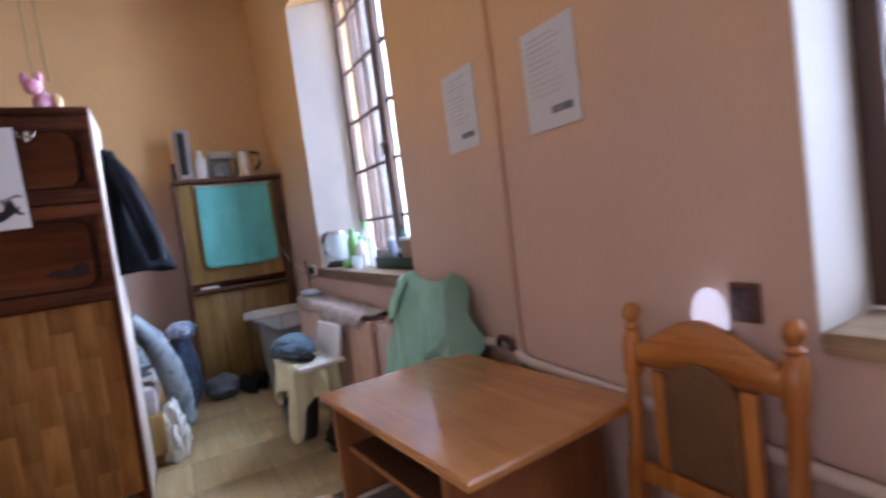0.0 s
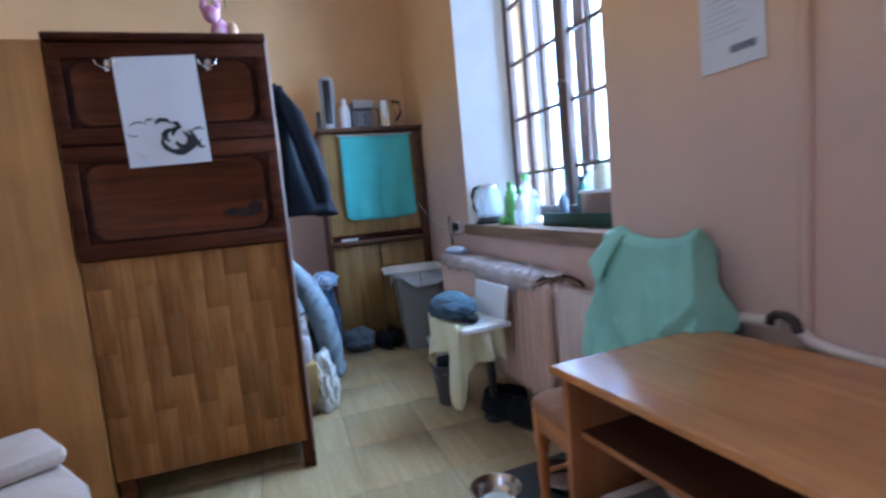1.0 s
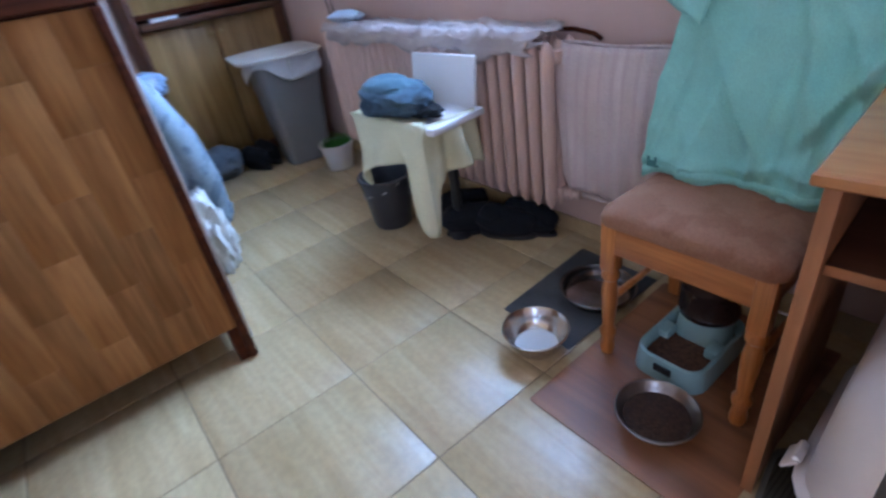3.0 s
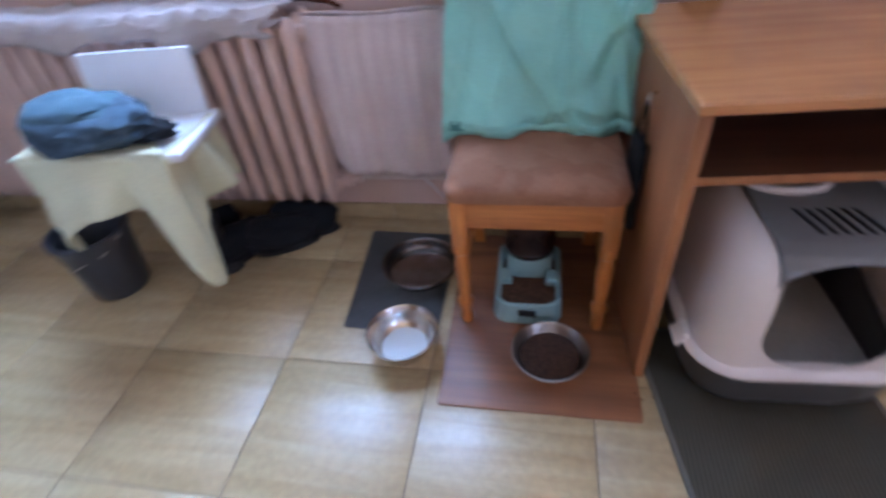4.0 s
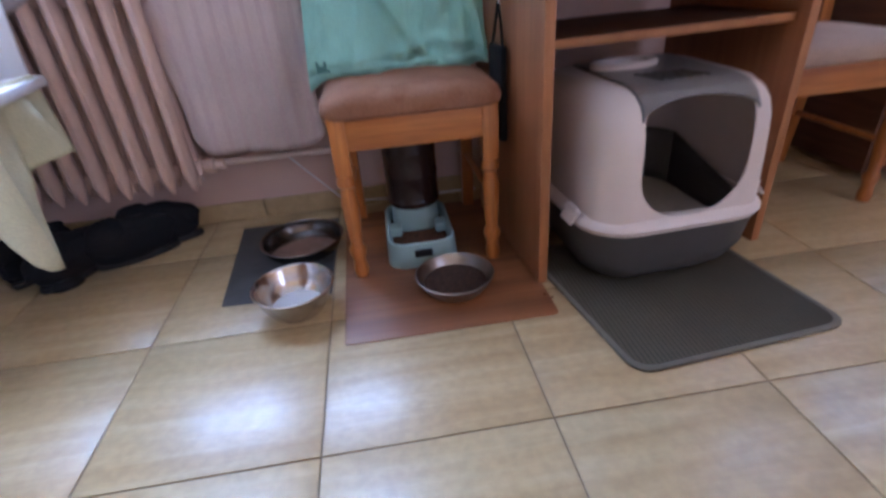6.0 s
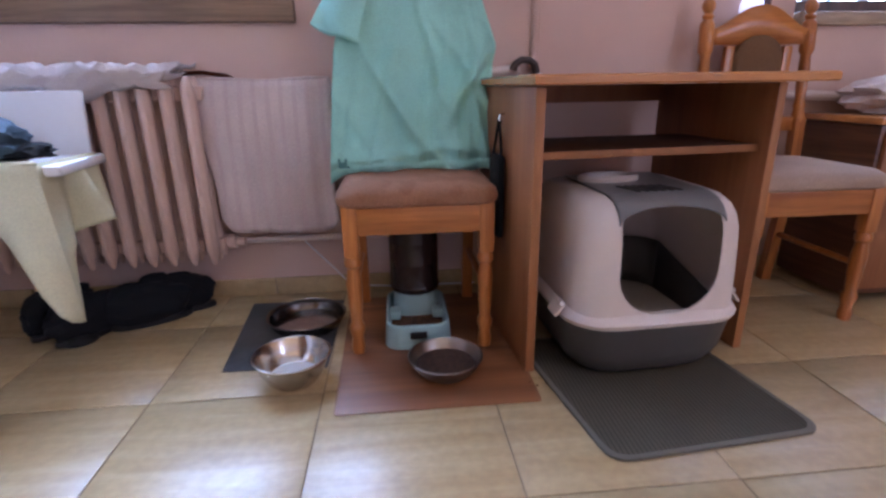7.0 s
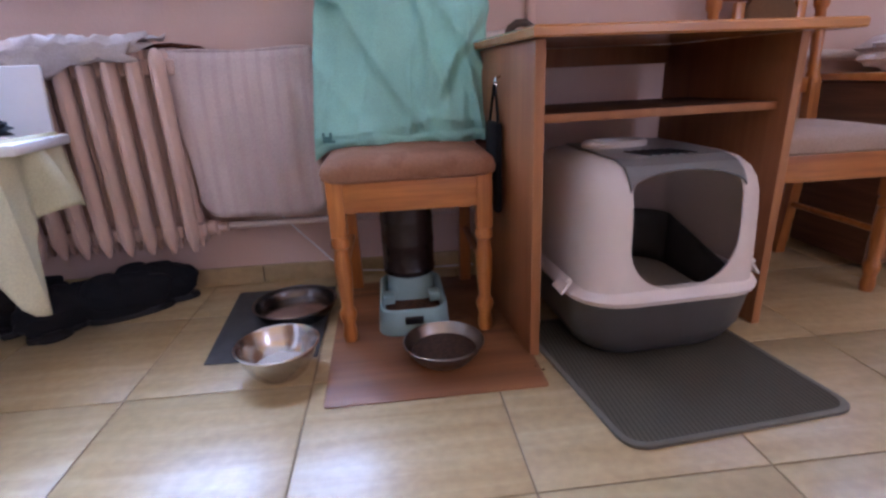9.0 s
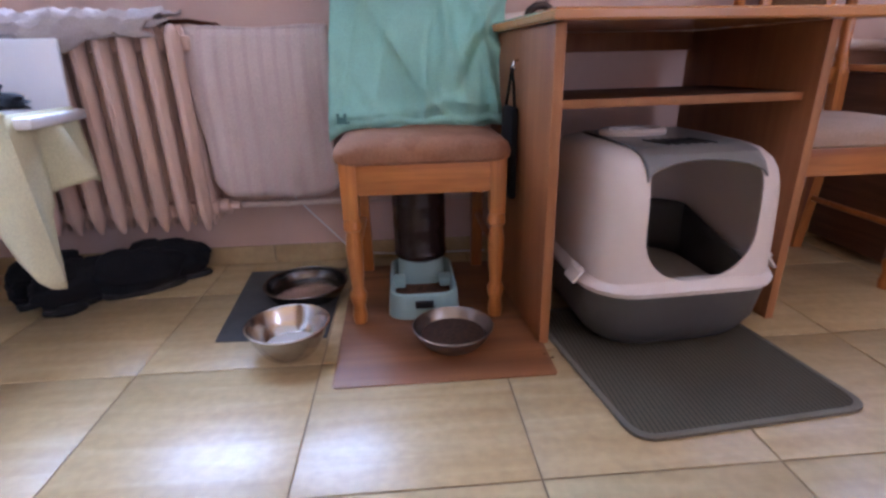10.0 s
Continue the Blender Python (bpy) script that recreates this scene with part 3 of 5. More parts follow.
def shirt_front(u, v):
    """The shirt's front: sagging between the chair's two posts, wider towards the hem."""
    x0, x1 = along(SHIRT_L, v), along(SHIRT_R, v)
    ridge = lambda a, b, c, p: (1 - abs(noise.noise(Vector((a, b, c))))) ** p
    fold = 0.011 * (1 + math.sin(14 * u + 4 * v)) * v + 0.006 * (1 + math.sin(27 * u - 7 * v)) * v ** 0.7 + 0.010 * (1 + noise.noise(Vector((u * 4, v * 3, 3))))
    fold += 0.028 * ridge(u * 3.4 - v * 2.6, v * 0.5, 5.5, 5) * min(1.0, 1.8 * v) + 0.011 * ridge(u * 7 + v * 1.2, v * 0.4, 1.5, 6) * min(1.0, 1.5 * v)
    fold += 0.030 * math.exp(-((u - 0.86 - 0.05 * v) / 0.022) ** 2) * v + 0.014 * math.exp(-((v - 0.90 - 0.03 * math.sin(7 * u)) / 0.03) ** 2)
    fold += 0.022 * math.exp(-((u - 0.62 - 0.30 * (v - 0.35)) / 0.03) ** 2) * max(0.0, math.sin(math.pi * min(1, v / 0.8)))
    sweep = (u - (1.02 - 0.75 * (v - 0.30))) / 0.035
    if 0.2 < v < 0.85:
        fold += (0.022 * math.exp(-sweep ** 2) - 0.012 * math.exp(-(sweep - 2.2) ** 2)) * math.sin(math.pi * (v - 0.2) / 0.65)
    fold += 0.006 * ridge(u * 5.5 + v * 1.2, v * 0.8, 8.5, 7) * min(1.0, 2.5 * v)
    top = 1.052 - 0.030 * math.sin(math.pi * min(1.0, max(0.0, (u - 0.04) / 0.92))) ** 0.8 + 0.010 * math.exp(-((u - 0.03) / 0.06) ** 2) + 0.010 * math.exp(-((u - 0.97) / 0.06) ** 2)
    low = 0.478 + 0.022 * math.sin(math.pi * u) + 0.009 * math.sin(9 * u) + 0.005 * math.sin(21 * u + 1) - 0.022 * math.exp(-(u / 0.06) ** 2)
    y, z = 5.348 - 0.085 * v ** 1.1 - fold, top + (low - top) * v
    if v < 0.12:
        k = v / 0.12
        y = 5.405 * (1 - k) + y * k
        z = top + 0.012 * math.sin(math.pi * k / 2) - 0.07 * v + (low - top) * 0.5 * v * k
    return (x0 + (x1 - x0) * u, y, z)


def quad(a, b, c, d, u, v):
    """A point between four corners: a to b above, d to c below."""
    return Vector(a).lerp(Vector(b), u).lerp(Vector(d).lerp(Vector(c), u), v)


def sleeve_left(u, v):
    p = quad((-2.215, 5.335, 1.040), (-2.325, 5.372, 1.054), (-2.415, 5.318, 0.922), (-2.272, 5.245, 0.862), u, v)
    puff = math.sin(math.pi * u) * math.sin(math.pi * min(1, 0.15 + 0.85 * v))
    return p + Vector((-0.010 * math.sin(math.pi * v), -0.024 * puff - 0.007 * math.sin(9 * u + 5 * v) * v, 0.006 * math.sin(7 * u) * v))


def sleeve_right(u, v):
    a, b = Vector(shirt_front(1.0, 0.03 + 0.55 * v)), Vector((-1.975 + 0.115 * v ** 0.8, 5.445 + 0.018 * math.sin(9 * v), 1.045 - 0.285 * v))
    return a.lerp(b, u) + Vector((0.020 * math.sin(math.pi * u) * v, 0, -0.012 * math.sin(math.pi * u) * v))


shirt = root("shirt", pose(0, 0, 0), "mint green cotton shirt draped over the chair's back", "shirt")
thicken(part("front", sheet(shirt_front, 84, 56), SHIRT, shirt), 0.004)
back = sheet(lambda u, v: (-2.32 + 0.35 * u, 5.408 + 0.035 * v ** 0.5 + 0.006 * math.sin(19 * u), shirt_front(u, 0.0)[2] - 0.004 - 0.27 * v + 0.008 * math.sin(5 * u) * v), 30, 12)
thicken(part("back", back, SHIRT, shirt), 0.004)
thicken(part("sleeve", sheet(sleeve_left, 18, 14), SHIRT, shirt), 0.006)
thicken(part("sleeve", sheet(sleeve_right, 16, 18), SHIRT, shirt), 0.005)
hem = sheet(lambda u, v: (shirt_front(u, 0.965)[0], shirt_front(u, 0.965)[1] - 0.005, shirt_front(u, 0.94 + 0.05 * v)[2]), 48, 1)
thicken(part("hem", hem, SHIRT, shirt), 0.003)
pr = bmesh.new()
for dx, dz, w, h in ((0, 0.002, 0.026, 0.018), (0.010, 0.015, 0.007, 0.012), (-0.010, 0.015, 0.007, 0.012), (0.016, -0.004, 0.010, 0.006)):
    x = -2.340 + dx
    box(pr, (x, shirt_front((x + 2.382) / 0.535, 0.93)[1] - 0.008, 0.520 + dz), (w, 0.002, h))
part("print", pr, PRINT, shirt, "small dark print near the hem")

# ---------------------------------------------------------------- table
tb = root("side_table", pose(-1.866, 4.807, 0, 0, 0, 5), "small brown veneered table with an open shelf, set slightly askew", "table")
inset = lambda e, z: [(e, e, z), (0.80 - e, e, z), (0.80 - e, 0.56 - e, z), (e, 0.56 - e, z)]
part("tabletop", loft(bmesh.new(), [inset(0.004, 0.744), inset(0.0, 0.748), inset(0.0, 0.763), inset(0.005, 0.768)]), TABLEW, tb, "glossy orange-brown tabletop")
for x in (0.026, 0.664):
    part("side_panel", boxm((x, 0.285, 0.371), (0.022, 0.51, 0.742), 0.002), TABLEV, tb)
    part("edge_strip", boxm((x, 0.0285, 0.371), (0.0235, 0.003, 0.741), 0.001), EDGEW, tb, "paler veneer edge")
part("shelf", boxm((0.345, 0.232, 0.578), (0.614, 0.336, 0.018), 0.001), SHADEDW, tb, "brown shelf board, darkened for the shade under the tabletop")
part("edge_strip", boxm((0.345, 0.0625, 0.578), (0.613, 0.003, 0.019), 0.001), EDGEW, tb)
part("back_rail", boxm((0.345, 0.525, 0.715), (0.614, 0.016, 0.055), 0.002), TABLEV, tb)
hk = tube(bmesh.new(), [(0.016, 0.272, 0.672), (0.002, 0.268, 0.668), (-0.003, 0.262, 0.657), (0.002, 0.256, 0.649)], 0.0035, 6)
part("hook", hk, STEEL, tb, "small steel hook")
bagm = boxm((-0.008, 0.285, 0.44), (0.020, 0.10, 0.24), 0.009)
tube(bagm, [(-0.008, 0.245, 0.55), (-0.010, 0.25, 0.61), (-0.011, 0.266, 0.655), (-0.010, 0.29, 0.61), (-0.008, 0.325, 0.55)], 0.004, 6)
thing("shoulder_bag", bagm, BLACKF, "flat black bag hanging on the table's side", "bag", at=pose(-1.858, 4.808, 0, 0, 0, 5))


# ---------------------------------------------------------------- litter box
lb = root("litter_box", pose(-1.543, 4.985, 0.008, 0, 0, 3) @ Matrix.Diagonal((1.015, 1.0, 1.0, 1)), "hooded litter box, blush white over dark grey, under the table", "litter box")
b = loft(bmesh.new(), [rounded(0.30, 0.34, 0.08, 0.0), rounded(0.345, 0.385, 0.09, 0.006), rounded(0.395, 0.435, 0.10, 0.030), rounded(0.435, 0.478, 0.105, 0.075), rounded(0.456, 0.502, 0.105, 0.163),
                       rounded(0.44, 0.486, 0.10, 0.165), rounded(0.40, 0.44, 0.09, 0.09)], cap=(True, False))
part("base", b, BASEG, lb, "dark grey plastic tray")
fl = loft(bmesh.new(), [rounded(0.42, 0.47, 0.10, 0.156), rounded(0.466, 0.512, 0.11, 0.160), rounded(0.474, 0.520, 0.11, 0.172), rounded(0.464, 0.510, 0.11, 0.184), rounded(0.440, 0.490, 0.10, 0.192),
                        rounded(0.41, 0.45, 0.09, 0.192), rounded(0.41, 0.45, 0.09, 0.158)], cap=(False, False))
part("rim", fl, HOODW, lb)
HOOD = ((0.436, 0.488, 0.085, 0.184), (0.430, 0.484, 0.085, 0.28), (0.424, 0.480, 0.085, 0.355), (0.420, 0.472, 0.085, 0.395), (0.412, 0.456, 0.085, 0.425),
        (0.396, 0.430, 0.085, 0.448), (0.370, 0.390, 0.09, 0.466), (0.325, 0.325, 0.08, 0.475))


def hood_front(x, k):
    """Where the hood's skin lies at x, for a height given as a step between its rings."""
    i = min(int(k), len(HOOD) - 2)
    w, d, r, z = (a + (b - a) * (k - i) for a, b in zip(HOOD[i], HOOD[i + 1]))
    e = max(0.0, abs(x) - (w / 2 - r))
    return (x, -(d / 2 - r) - math.sqrt(max(r * r - e * e, 0.0)), z)


def opening(w, top, r, y, low, rl, n=8):
    """A closed loop with round corners above and below."""
    pts = [(-(w / 2 - rl) * k / 3, y, low) for k in range(4)]
    pts += [(-w / 2 + rl - rl * math.sin(math.pi / 2 * k / n), y, low + rl - rl * math.cos(math.pi / 2 * k / n)) for k in range(1, n + 1)]
    pts += [(-w / 2 + r - r * math.cos(math.pi / 2 * k / n), y, top - r + r * math.sin(math.pi / 2 * k / n)) for k in range(n + 1)]
    return pts + [(-x, yy, z) for x, yy, z in pts[:0:-1]]


def carved(bm, cutter, t, mat):
    """A shell of thickness t with the cutter's shape taken out of it."""
    a, c = new("shell", to_mesh("shell", bm, mat)), new("cutter", to_mesh("cutter", cutter, mat))
    thicken(a, t, -1)
    m = a.modifiers.new("opening", "BOOLEAN")
    m.operation, m.object, m.solver = "DIFFERENCE", c, "EXACT"
    me = bpy.data.meshes.new_from_object(a.evaluated_get(bpy.context.evaluated_depsgraph_get()))
    for o in (a, c):
        bpy.data.objects.remove(o)
    return me


ring_hood = loft(bmesh.new(), [rounded(w, d, q, z, 10) for w, d, q, z in HOOD], cap=(False, True))
hole = loft(bmesh.new(), [opening(0.256, 0.459, 0.05, -0.40, 0.191, 0.108), opening(0.256, 0.459, 0.05, -0.12, 0.191, 0.108)])
hood = new("hood", carved(ring_hood, hole, 0.005, HOODW))
hood.parent = lb
hood.data.polygons.foreach_set("use_smooth", [True] * len(hood.data.polygons))
hood.data.set_sharp_from_angle(angle=radians(38))
tagged(hood, "blush white plastic hood")


def lid(u, v):
    """The grey lid: from an arched lower edge up the front, over the round edge and back."""
    x = -0.134 + 0.268 * u
    low = 3.8 + 1.7 * math.sin(math.pi * u) ** 0.55
    if v < 0.6:
        p = Vector(hood_front(x, low + (7 - low) * v / 0.6))
        return p + Vector((0, -0.003, 0.0035 * (v / 0.6)))
    p = Vector(hood_front(x, 7))
    return Vector((x, p.y + (0.13 - p.y) * (v - 0.6) / 0.4, p.z + 0.0035))


thicken(part("top_panel", sheet(lid, 40, 30), MIDG, lb, "grey plastic lid curving down over the opening"), 0.004)
for k in range(6):
    part("vent", boxm((-0.055 + 0.022 * k, -0.105, 0.4805), (0.009, 0.085, 0.005), 0.002, Euler((0, 0, radians(14))).to_matrix().to_4x4()), BLACKP, lb)
hd = lathe(bmesh.new(), [(0.085, 0.481), (0.088, 0.490), (0.08, 0.497), (0.064, 0.496), (0.058, 0.490), (0.058, 0.481)], 28, -0.045, 0.03, (False, False), 0.55)
part("handle", hd, HOODW, lb, "oval white lid handle")
for sx in (-1, 1):
    tip = Euler((0, radians(-sx * 38), 0)).to_matrix().to_4x4()
    lt = boxm((sx * 0.243, -0.145, 0.188), (0.007, 0.060, 0.040), 0.003, tip)
    box(lt, (sx * 0.236, -0.145, 0.204), (0.016, 0.050, 0.012), 0.003, tip)
    lt = part("latch", lt, HOODW, lb, "white clip holding the hood")
    part("slot", boxm((sx * 0.2465, -0.145, 0.186), (0.003, 0.030, 0.010), 0.001, tip), BASEG, lt)
loop = rounded(0.388, 0.428, 0.08, 0, 8)


def inner_wall(u, v):
    """The tray's inner side, low behind the opening and rising towards the back."""
    x, y, _ = loop[int(round(u * len(loop))) % len(loop)]
    k = min(1.0, max(0.0, (y + 0.20) / 0.16))
    return (x, y, 0.095 + (0.05 + 0.11 * k * k * (3 - 2 * k)) * v)


thicken(part("inner_wall", sheet(inner_wall, len(loop), 4), BASEG, lb, "dark grey inner side of the tray"), 0.004)
part("litter", loft(bmesh.new(), [rounded(0.37, 0.41, 0.09, 0.09), rounded(0.375, 0.415, 0.09, 0.10)]), SAND, lb, "sandy litter")


def flat_mat(name, pts, r, z0, z1, mat, label, category, edge=None):
    """A mat from four corners, going round, with round corners."""
    ring, n = [], len(pts)
    for i in range(n):
        p, a, b = Vector(pts[i]), Vector(pts[i - 1]), Vector(pts[(i + 1) % n])
        d1, d2 = (a - p).normalized(), (b - p).normalized()
        s, e = p + d1 * r, p + d2 * r
        for k in range(6):
            t = k / 5
            ring.append((1 - t) ** 2 * s + 2 * t * (1 - t) * p + t * t * e)
    c = sum((Vector(p) for p in pts), Vector((0, 0))) / n
    sc = lambda k, z: [(*(c + (q - c) * k), z) for q in ring]
    if edge is None:
        return thing(name, loft(bmesh.new(), [sc(1, z0), sc(1, z1 - 0.0015), sc(0.985, z1)]), mat, label, category)
    m = root(name, pose(0, 0, 0), label, category)
    part("pad", loft(bmesh.new(), [sc(0.955, z0), sc(0.955, z1)]), mat, m)
    part("edging", loft(bmesh.new(), [sc(0.956, z0), sc(1, z0), sc(1, z1), sc(0.985, z1 + 0.002), sc(0.956, z1 + 0.001)], cap=(False, False)), edge, m)
    return m


flat_mat("litter_mat", [(-1.765, 4.468), (-1.257, 4.512), (-1.33, 5.03), (-1.848, 5.00)], 0.05, 0.001, 0.008, MATG, "dark grey ribbed litter mat with rounded corners", "mat", MATE)
flat_mat("feeding_mat", [(-2.685, 4.935), (-2.395, 4.925), (-2.39, 5.395), (-2.715, 5.405)], 0.006, 0.001, 0.004, MATD, "slate grey rubber feeding mat", "mat")
flat_mat("floor_board", [(-2.355, 4.70), (-1.845, 4.70), (-1.845, 5.40), (-2.365, 5.40)], 0.012, 0.0005, 0.004, BOARDW, "thin brown wooden board under the chair", "board")


def bowl(name, at, rim, foot, h, mat, label, fill=None, fill_mat=None, fill_label="", level=0.35):
    o = root(name, at, label, "bowl", "pet bowls")
    prof = [(foot, 0.0), (foot + 0.3 * (rim - foot), 0.18 * h), (foot + 0.72 * (rim - foot), 0.6 * h), (rim - 0.004, 0.97 * h), (rim + 0.002, h), (rim - 0.002, h + 0.002),
            (rim - 0.007, 0.96 * h), (foot + 0.66 * (rim - foot), 0.6 * h), (foot + 0.25 * (rim - foot), 0.22 * h), (foot * 0.8, 0.10 * h)]
    part("shell", lathe(bmesh.new(), prof, 36), mat, o)
    if fill:
        part(fill, lathe(bmesh.new(), [(foot * 0.7, 0.12 * h), (foot + level * (rim - foot), level * h), (foot * 0.3, level * h + 0.001)], 28), fill_mat, o, fill_label)
    return o


bowl("steel_bowl", pose(-2.475, 4.868, 0.001), 0.100, 0.055, 0.082, STEEL, "shiny stainless steel bowl with some milk", "milk", MILK, "white milk", 0.24)
# the dish's bright bottom stands in for water that mirrors the wall
bowl("dish", pose(-2.49, 5.195, 0.005), 0.125, 0.10, 0.042, plain("blackened_steel", (0.17, 0.155, 0.145), 0.25, 1.0, var=0.2), "flat tarnished metal dish on the mat", "bottom", plain("water_mirror_steel", (0.60, 0.56, 0.54), 0.14, 1.0, var=0.15, scale=25), "bright steel disc in place of water reflecting the wall", 0.2)
bowl("food_bowl", pose(-2.07, 4.86, 0.005), 0.100, 0.062, 0.05, STEELD, "small steel bowl with dark kibble", "kibble", DARKFOOD, "dark brown kibble", 0.5)

fd = root("pet_feeder", pose(-2.135, 5.14, 0.005), "pale teal gravity feeder with a dark hopper under the chair", "feeder")
b = loft(bmesh.new(), [rounded(0.200, 0.30, 0.05, 0.0), rounded(0.190, 0.29, 0.05, 0.07), rounded(0.180, 0.28, 0.045, 0.074), rounded(0.166, 0.262, 0.04, 0.066), rounded(0.158, 0.25, 0.04, 0.02)])
part("tray", b, BLUEP, fd)
part("kibble", loft(bmesh.new(), [rounded(0.156, 0.24, 0.04, 0.022), rounded(0.161, 0.25, 0.04, 0.034)]), KIBBLE, fd, "brown dry food")
nk = loft(bmesh.new(), [rounded(0.145, 0.12, 0.04, 0.02, cy=0.07), rounded(0.14, 0.12, 0.05, 0.085, cy=0.075), rounded(0.13, 0.12, 0.058, 0.105, cy=0.08)])
part("neck", nk, BLUEP, fd)
for sx in (-1, 1):
    part("tab", boxm((sx * 0.068, -0.01, 0.056), (0.036, 0.05, 0.028), 0.006), BLUEP, fd)
part("slot", boxm((0.0, -0.151, 0.045), (0.05, 0.006, 0.022), 0.002), BLACKP, fd)
part("hopper", lathe(bmesh.new(), [(0.062, 0.10), (0.078, 0.11), (0.081, 0.125), (0.078, 0.13), (0.079, 0.20), (0.0805, 0.205), (0.079, 0.21), (0.079, 0.27), (0.0805, 0.275), (0.079, 0.28), (0.079, 0.33), (0.05, 0.345), (0.05, 0.36)], 28, 0, 0.08), SMOKE, fd, "smoked brown food hopper")

cr = bmesh.new()
for k in range(16):
    x, y = random.gauss(-1.79, 0.05), random.gauss(4.77, 0.06)
    lump(cr, (x, y, 0.0035), (random.uniform(0.002, 0.005), random.uniform(0.002, 0.004), 0.003), 0.3, 2, k, 1)
thing("crumb", cr, KIBBLE, "dark kibble crumbs scattered on the floor", "crumbs", kind="stuff")

# ---------------------------------------------------------------- by the radiator
tw = root("towel", pose(0, 0, 0), "pink striped towel hanging over the heating pipe", "towel", "towels")


def towel_front(u, v):
    e = 0.012 * math.sin(2.2 * u + 1) * v + 0.05 * (abs(2 * u - 1) ** 9) * v ** 9
    return (-2.808 + 0.428 * u + 0.045 * v * (1 - u) + 0.01 * math.sin(7 * v) * (2 * u - 1) * 0.5, 5.385 - 0.028 * math.sin(min(1, v * 4) * math.pi / 2) + 0.008 * math.sin(13 * u + 3 * v) * v + 0.004 * math.sin(37 * u), 0.776 - 0.50 * v + e - 0.008 * math.sin(3 * u))


thicken(part("front", sheet(towel_front, 30, 24), TOWELP, tw), 0.008)
thicken(part("back", sheet(lambda u, v: (-2.80 + 0.42 * u, 5.39 + 0.06 * min(1, v * 6) ** 0.5, 0.776 - 0.28 * v + 0.004 * math.sin(9 * u)), 20, 12), TOWELP, tw), 0.008)


def linen(u, v):
    x = -4.30 + 1.48 * u
    k = noise.noise(Vector((x * 9, v * 5, 1.5))) * 0.014 + noise.noise(Vector((x * 24, v * 9, 4))) * 0.008
    x += 0.07 * noise.noise(Vector((v * 4.5, 2.2, 0))) * u ** 14
    crest = 0.016 * (1 - abs(noise.noise(Vector((x * 7 + v * 3, v * 2, 6))))) ** 6
    if v < 0.72:
        return (x, 5.46 - 0.22 * v, 0.806 + abs(k) * 1.5 + crest * 0.8)
    t = (v - 0.72) / 0.28
    return (x + k * 0.8, 5.302 - 0.006 * math.sin(math.pi * t) + k * 0.5 - 0.5 * crest * t, 0.80 - (0.026 + 0.05 * noise.noise(Vector((x * 6, 0, 0)))) * t + k + crest * (1 - t) * 0.8)


lau = root("laundry", pose(0, 0, 0), "crumpled rose-grey laundry laid along the radiator", "laundry")
thicken(part("bedsheet", sheet(linen, 150, 22), LINEN, lau), 0.004)


def under_sheet(u, v):
    p = linen(0.05 + 0.93 * u, 0.30 + 0.70 * v)
    return (p[0], p[1] - 0.006 - 0.006 * v, p[2] - 0.012 - 0.03 * v * (0.6 + noise.noise(Vector((p[0] * 5, 7, 0)))))


thicken(part("tea_towel", sheet(under_sheet, 90, 12), cloth_material("beige_grey_linen", (0.50, 0.42, 0.38), (0.40, 0.33, 0.31), fine=260), lau, "beige-grey towel under the sheet"), 0.004)
thing("shirt_bundle", lump(bmesh.new(), (-4.16, 5.38, 0.845), (0.13, 0.07, 0.028), 0.25, 3, 2.0), cloth_material("pale_blue_cotton", (0.55, 0.64, 0.76)), "pale blue folded garment on the radiator", "laundry")
thing("cane", tube(bmesh.new(), [(-2.96, 5.465, 0.785), (-2.88, 5.465, 0.797), (-2.80, 5.465, 0.80), (-2.72, 5.465, 0.788), (-2.69, 5.465, 0.772)], 0.007), DARKW, "curved dark wooden cane handle on the radiator", "cane")

# low white seat with a cream cloth
st = root("step_stool", pose(-3.20, 5.09, -0.005, 0, 0, 6), "white plastic seat with a low back beside the radiator", "stool")
part("seat", boxm((-0.02, 0.005, 0.565), (0.41, 0.27, 0.028), 0.008), WHITEP, st)
part("backrest", boxm((-0.012, 0.135, 0.655), (0.335, 0.018, 0.20), 0.006, Euler((radians(-8), 0, 0)).to_matrix().to_4x4()), WHITEP, st)
part("pedestal", tube(bmesh.new(), [(0.02, 0.09, 0.56), (0.02, 0.09, 0.0)], 0.022), BLACKP, st)
part("foot", lathe(bmesh.new(), [(0.05, 0.006), (0.05, 0.014), (0.03, 0.03)], 22, 0.02, 0.09), BLACKP, st)


def drape(u, v):
    """A square cloth over the seat; u runs round the front and right side, v hangs down."""
    pts = [(-3.45, 5.17), (-3.44, 4.935), (-3.055, 4.965), (-3.045, 5.19)]
    t = u * 3
    i = min(2, int(t))
    f = t - i
    x, y = pts[i][0] + (pts[i + 1][0] - pts[i][0]) * f, pts[i][1] + (pts[i + 1][1] - pts[i][1]) * f
    corner = math.exp(-((u - 0.655) / 0.055) ** 4) + 0.45 * math.exp(-((u - 0.333) / 0.06) ** 2)
    hang = 0.22 + 0.19 * corner - 0.05 * math.sin(9 * u) ** 2
    out = 0.012 + 0.05 * v * (0.45 + 0.55 * math.sin(30 * u + 1) + 0.45 * math.sin(53 * u) + 0.5 * corner)
    cx, cy = -3.215, 5.07
    d = Vector((x - cx, y - cy)).normalized()
    return (x + d.x * out, y + d.y * out, 0.583 - hang * v + 0.006 * math.sin(14 * u) * v)


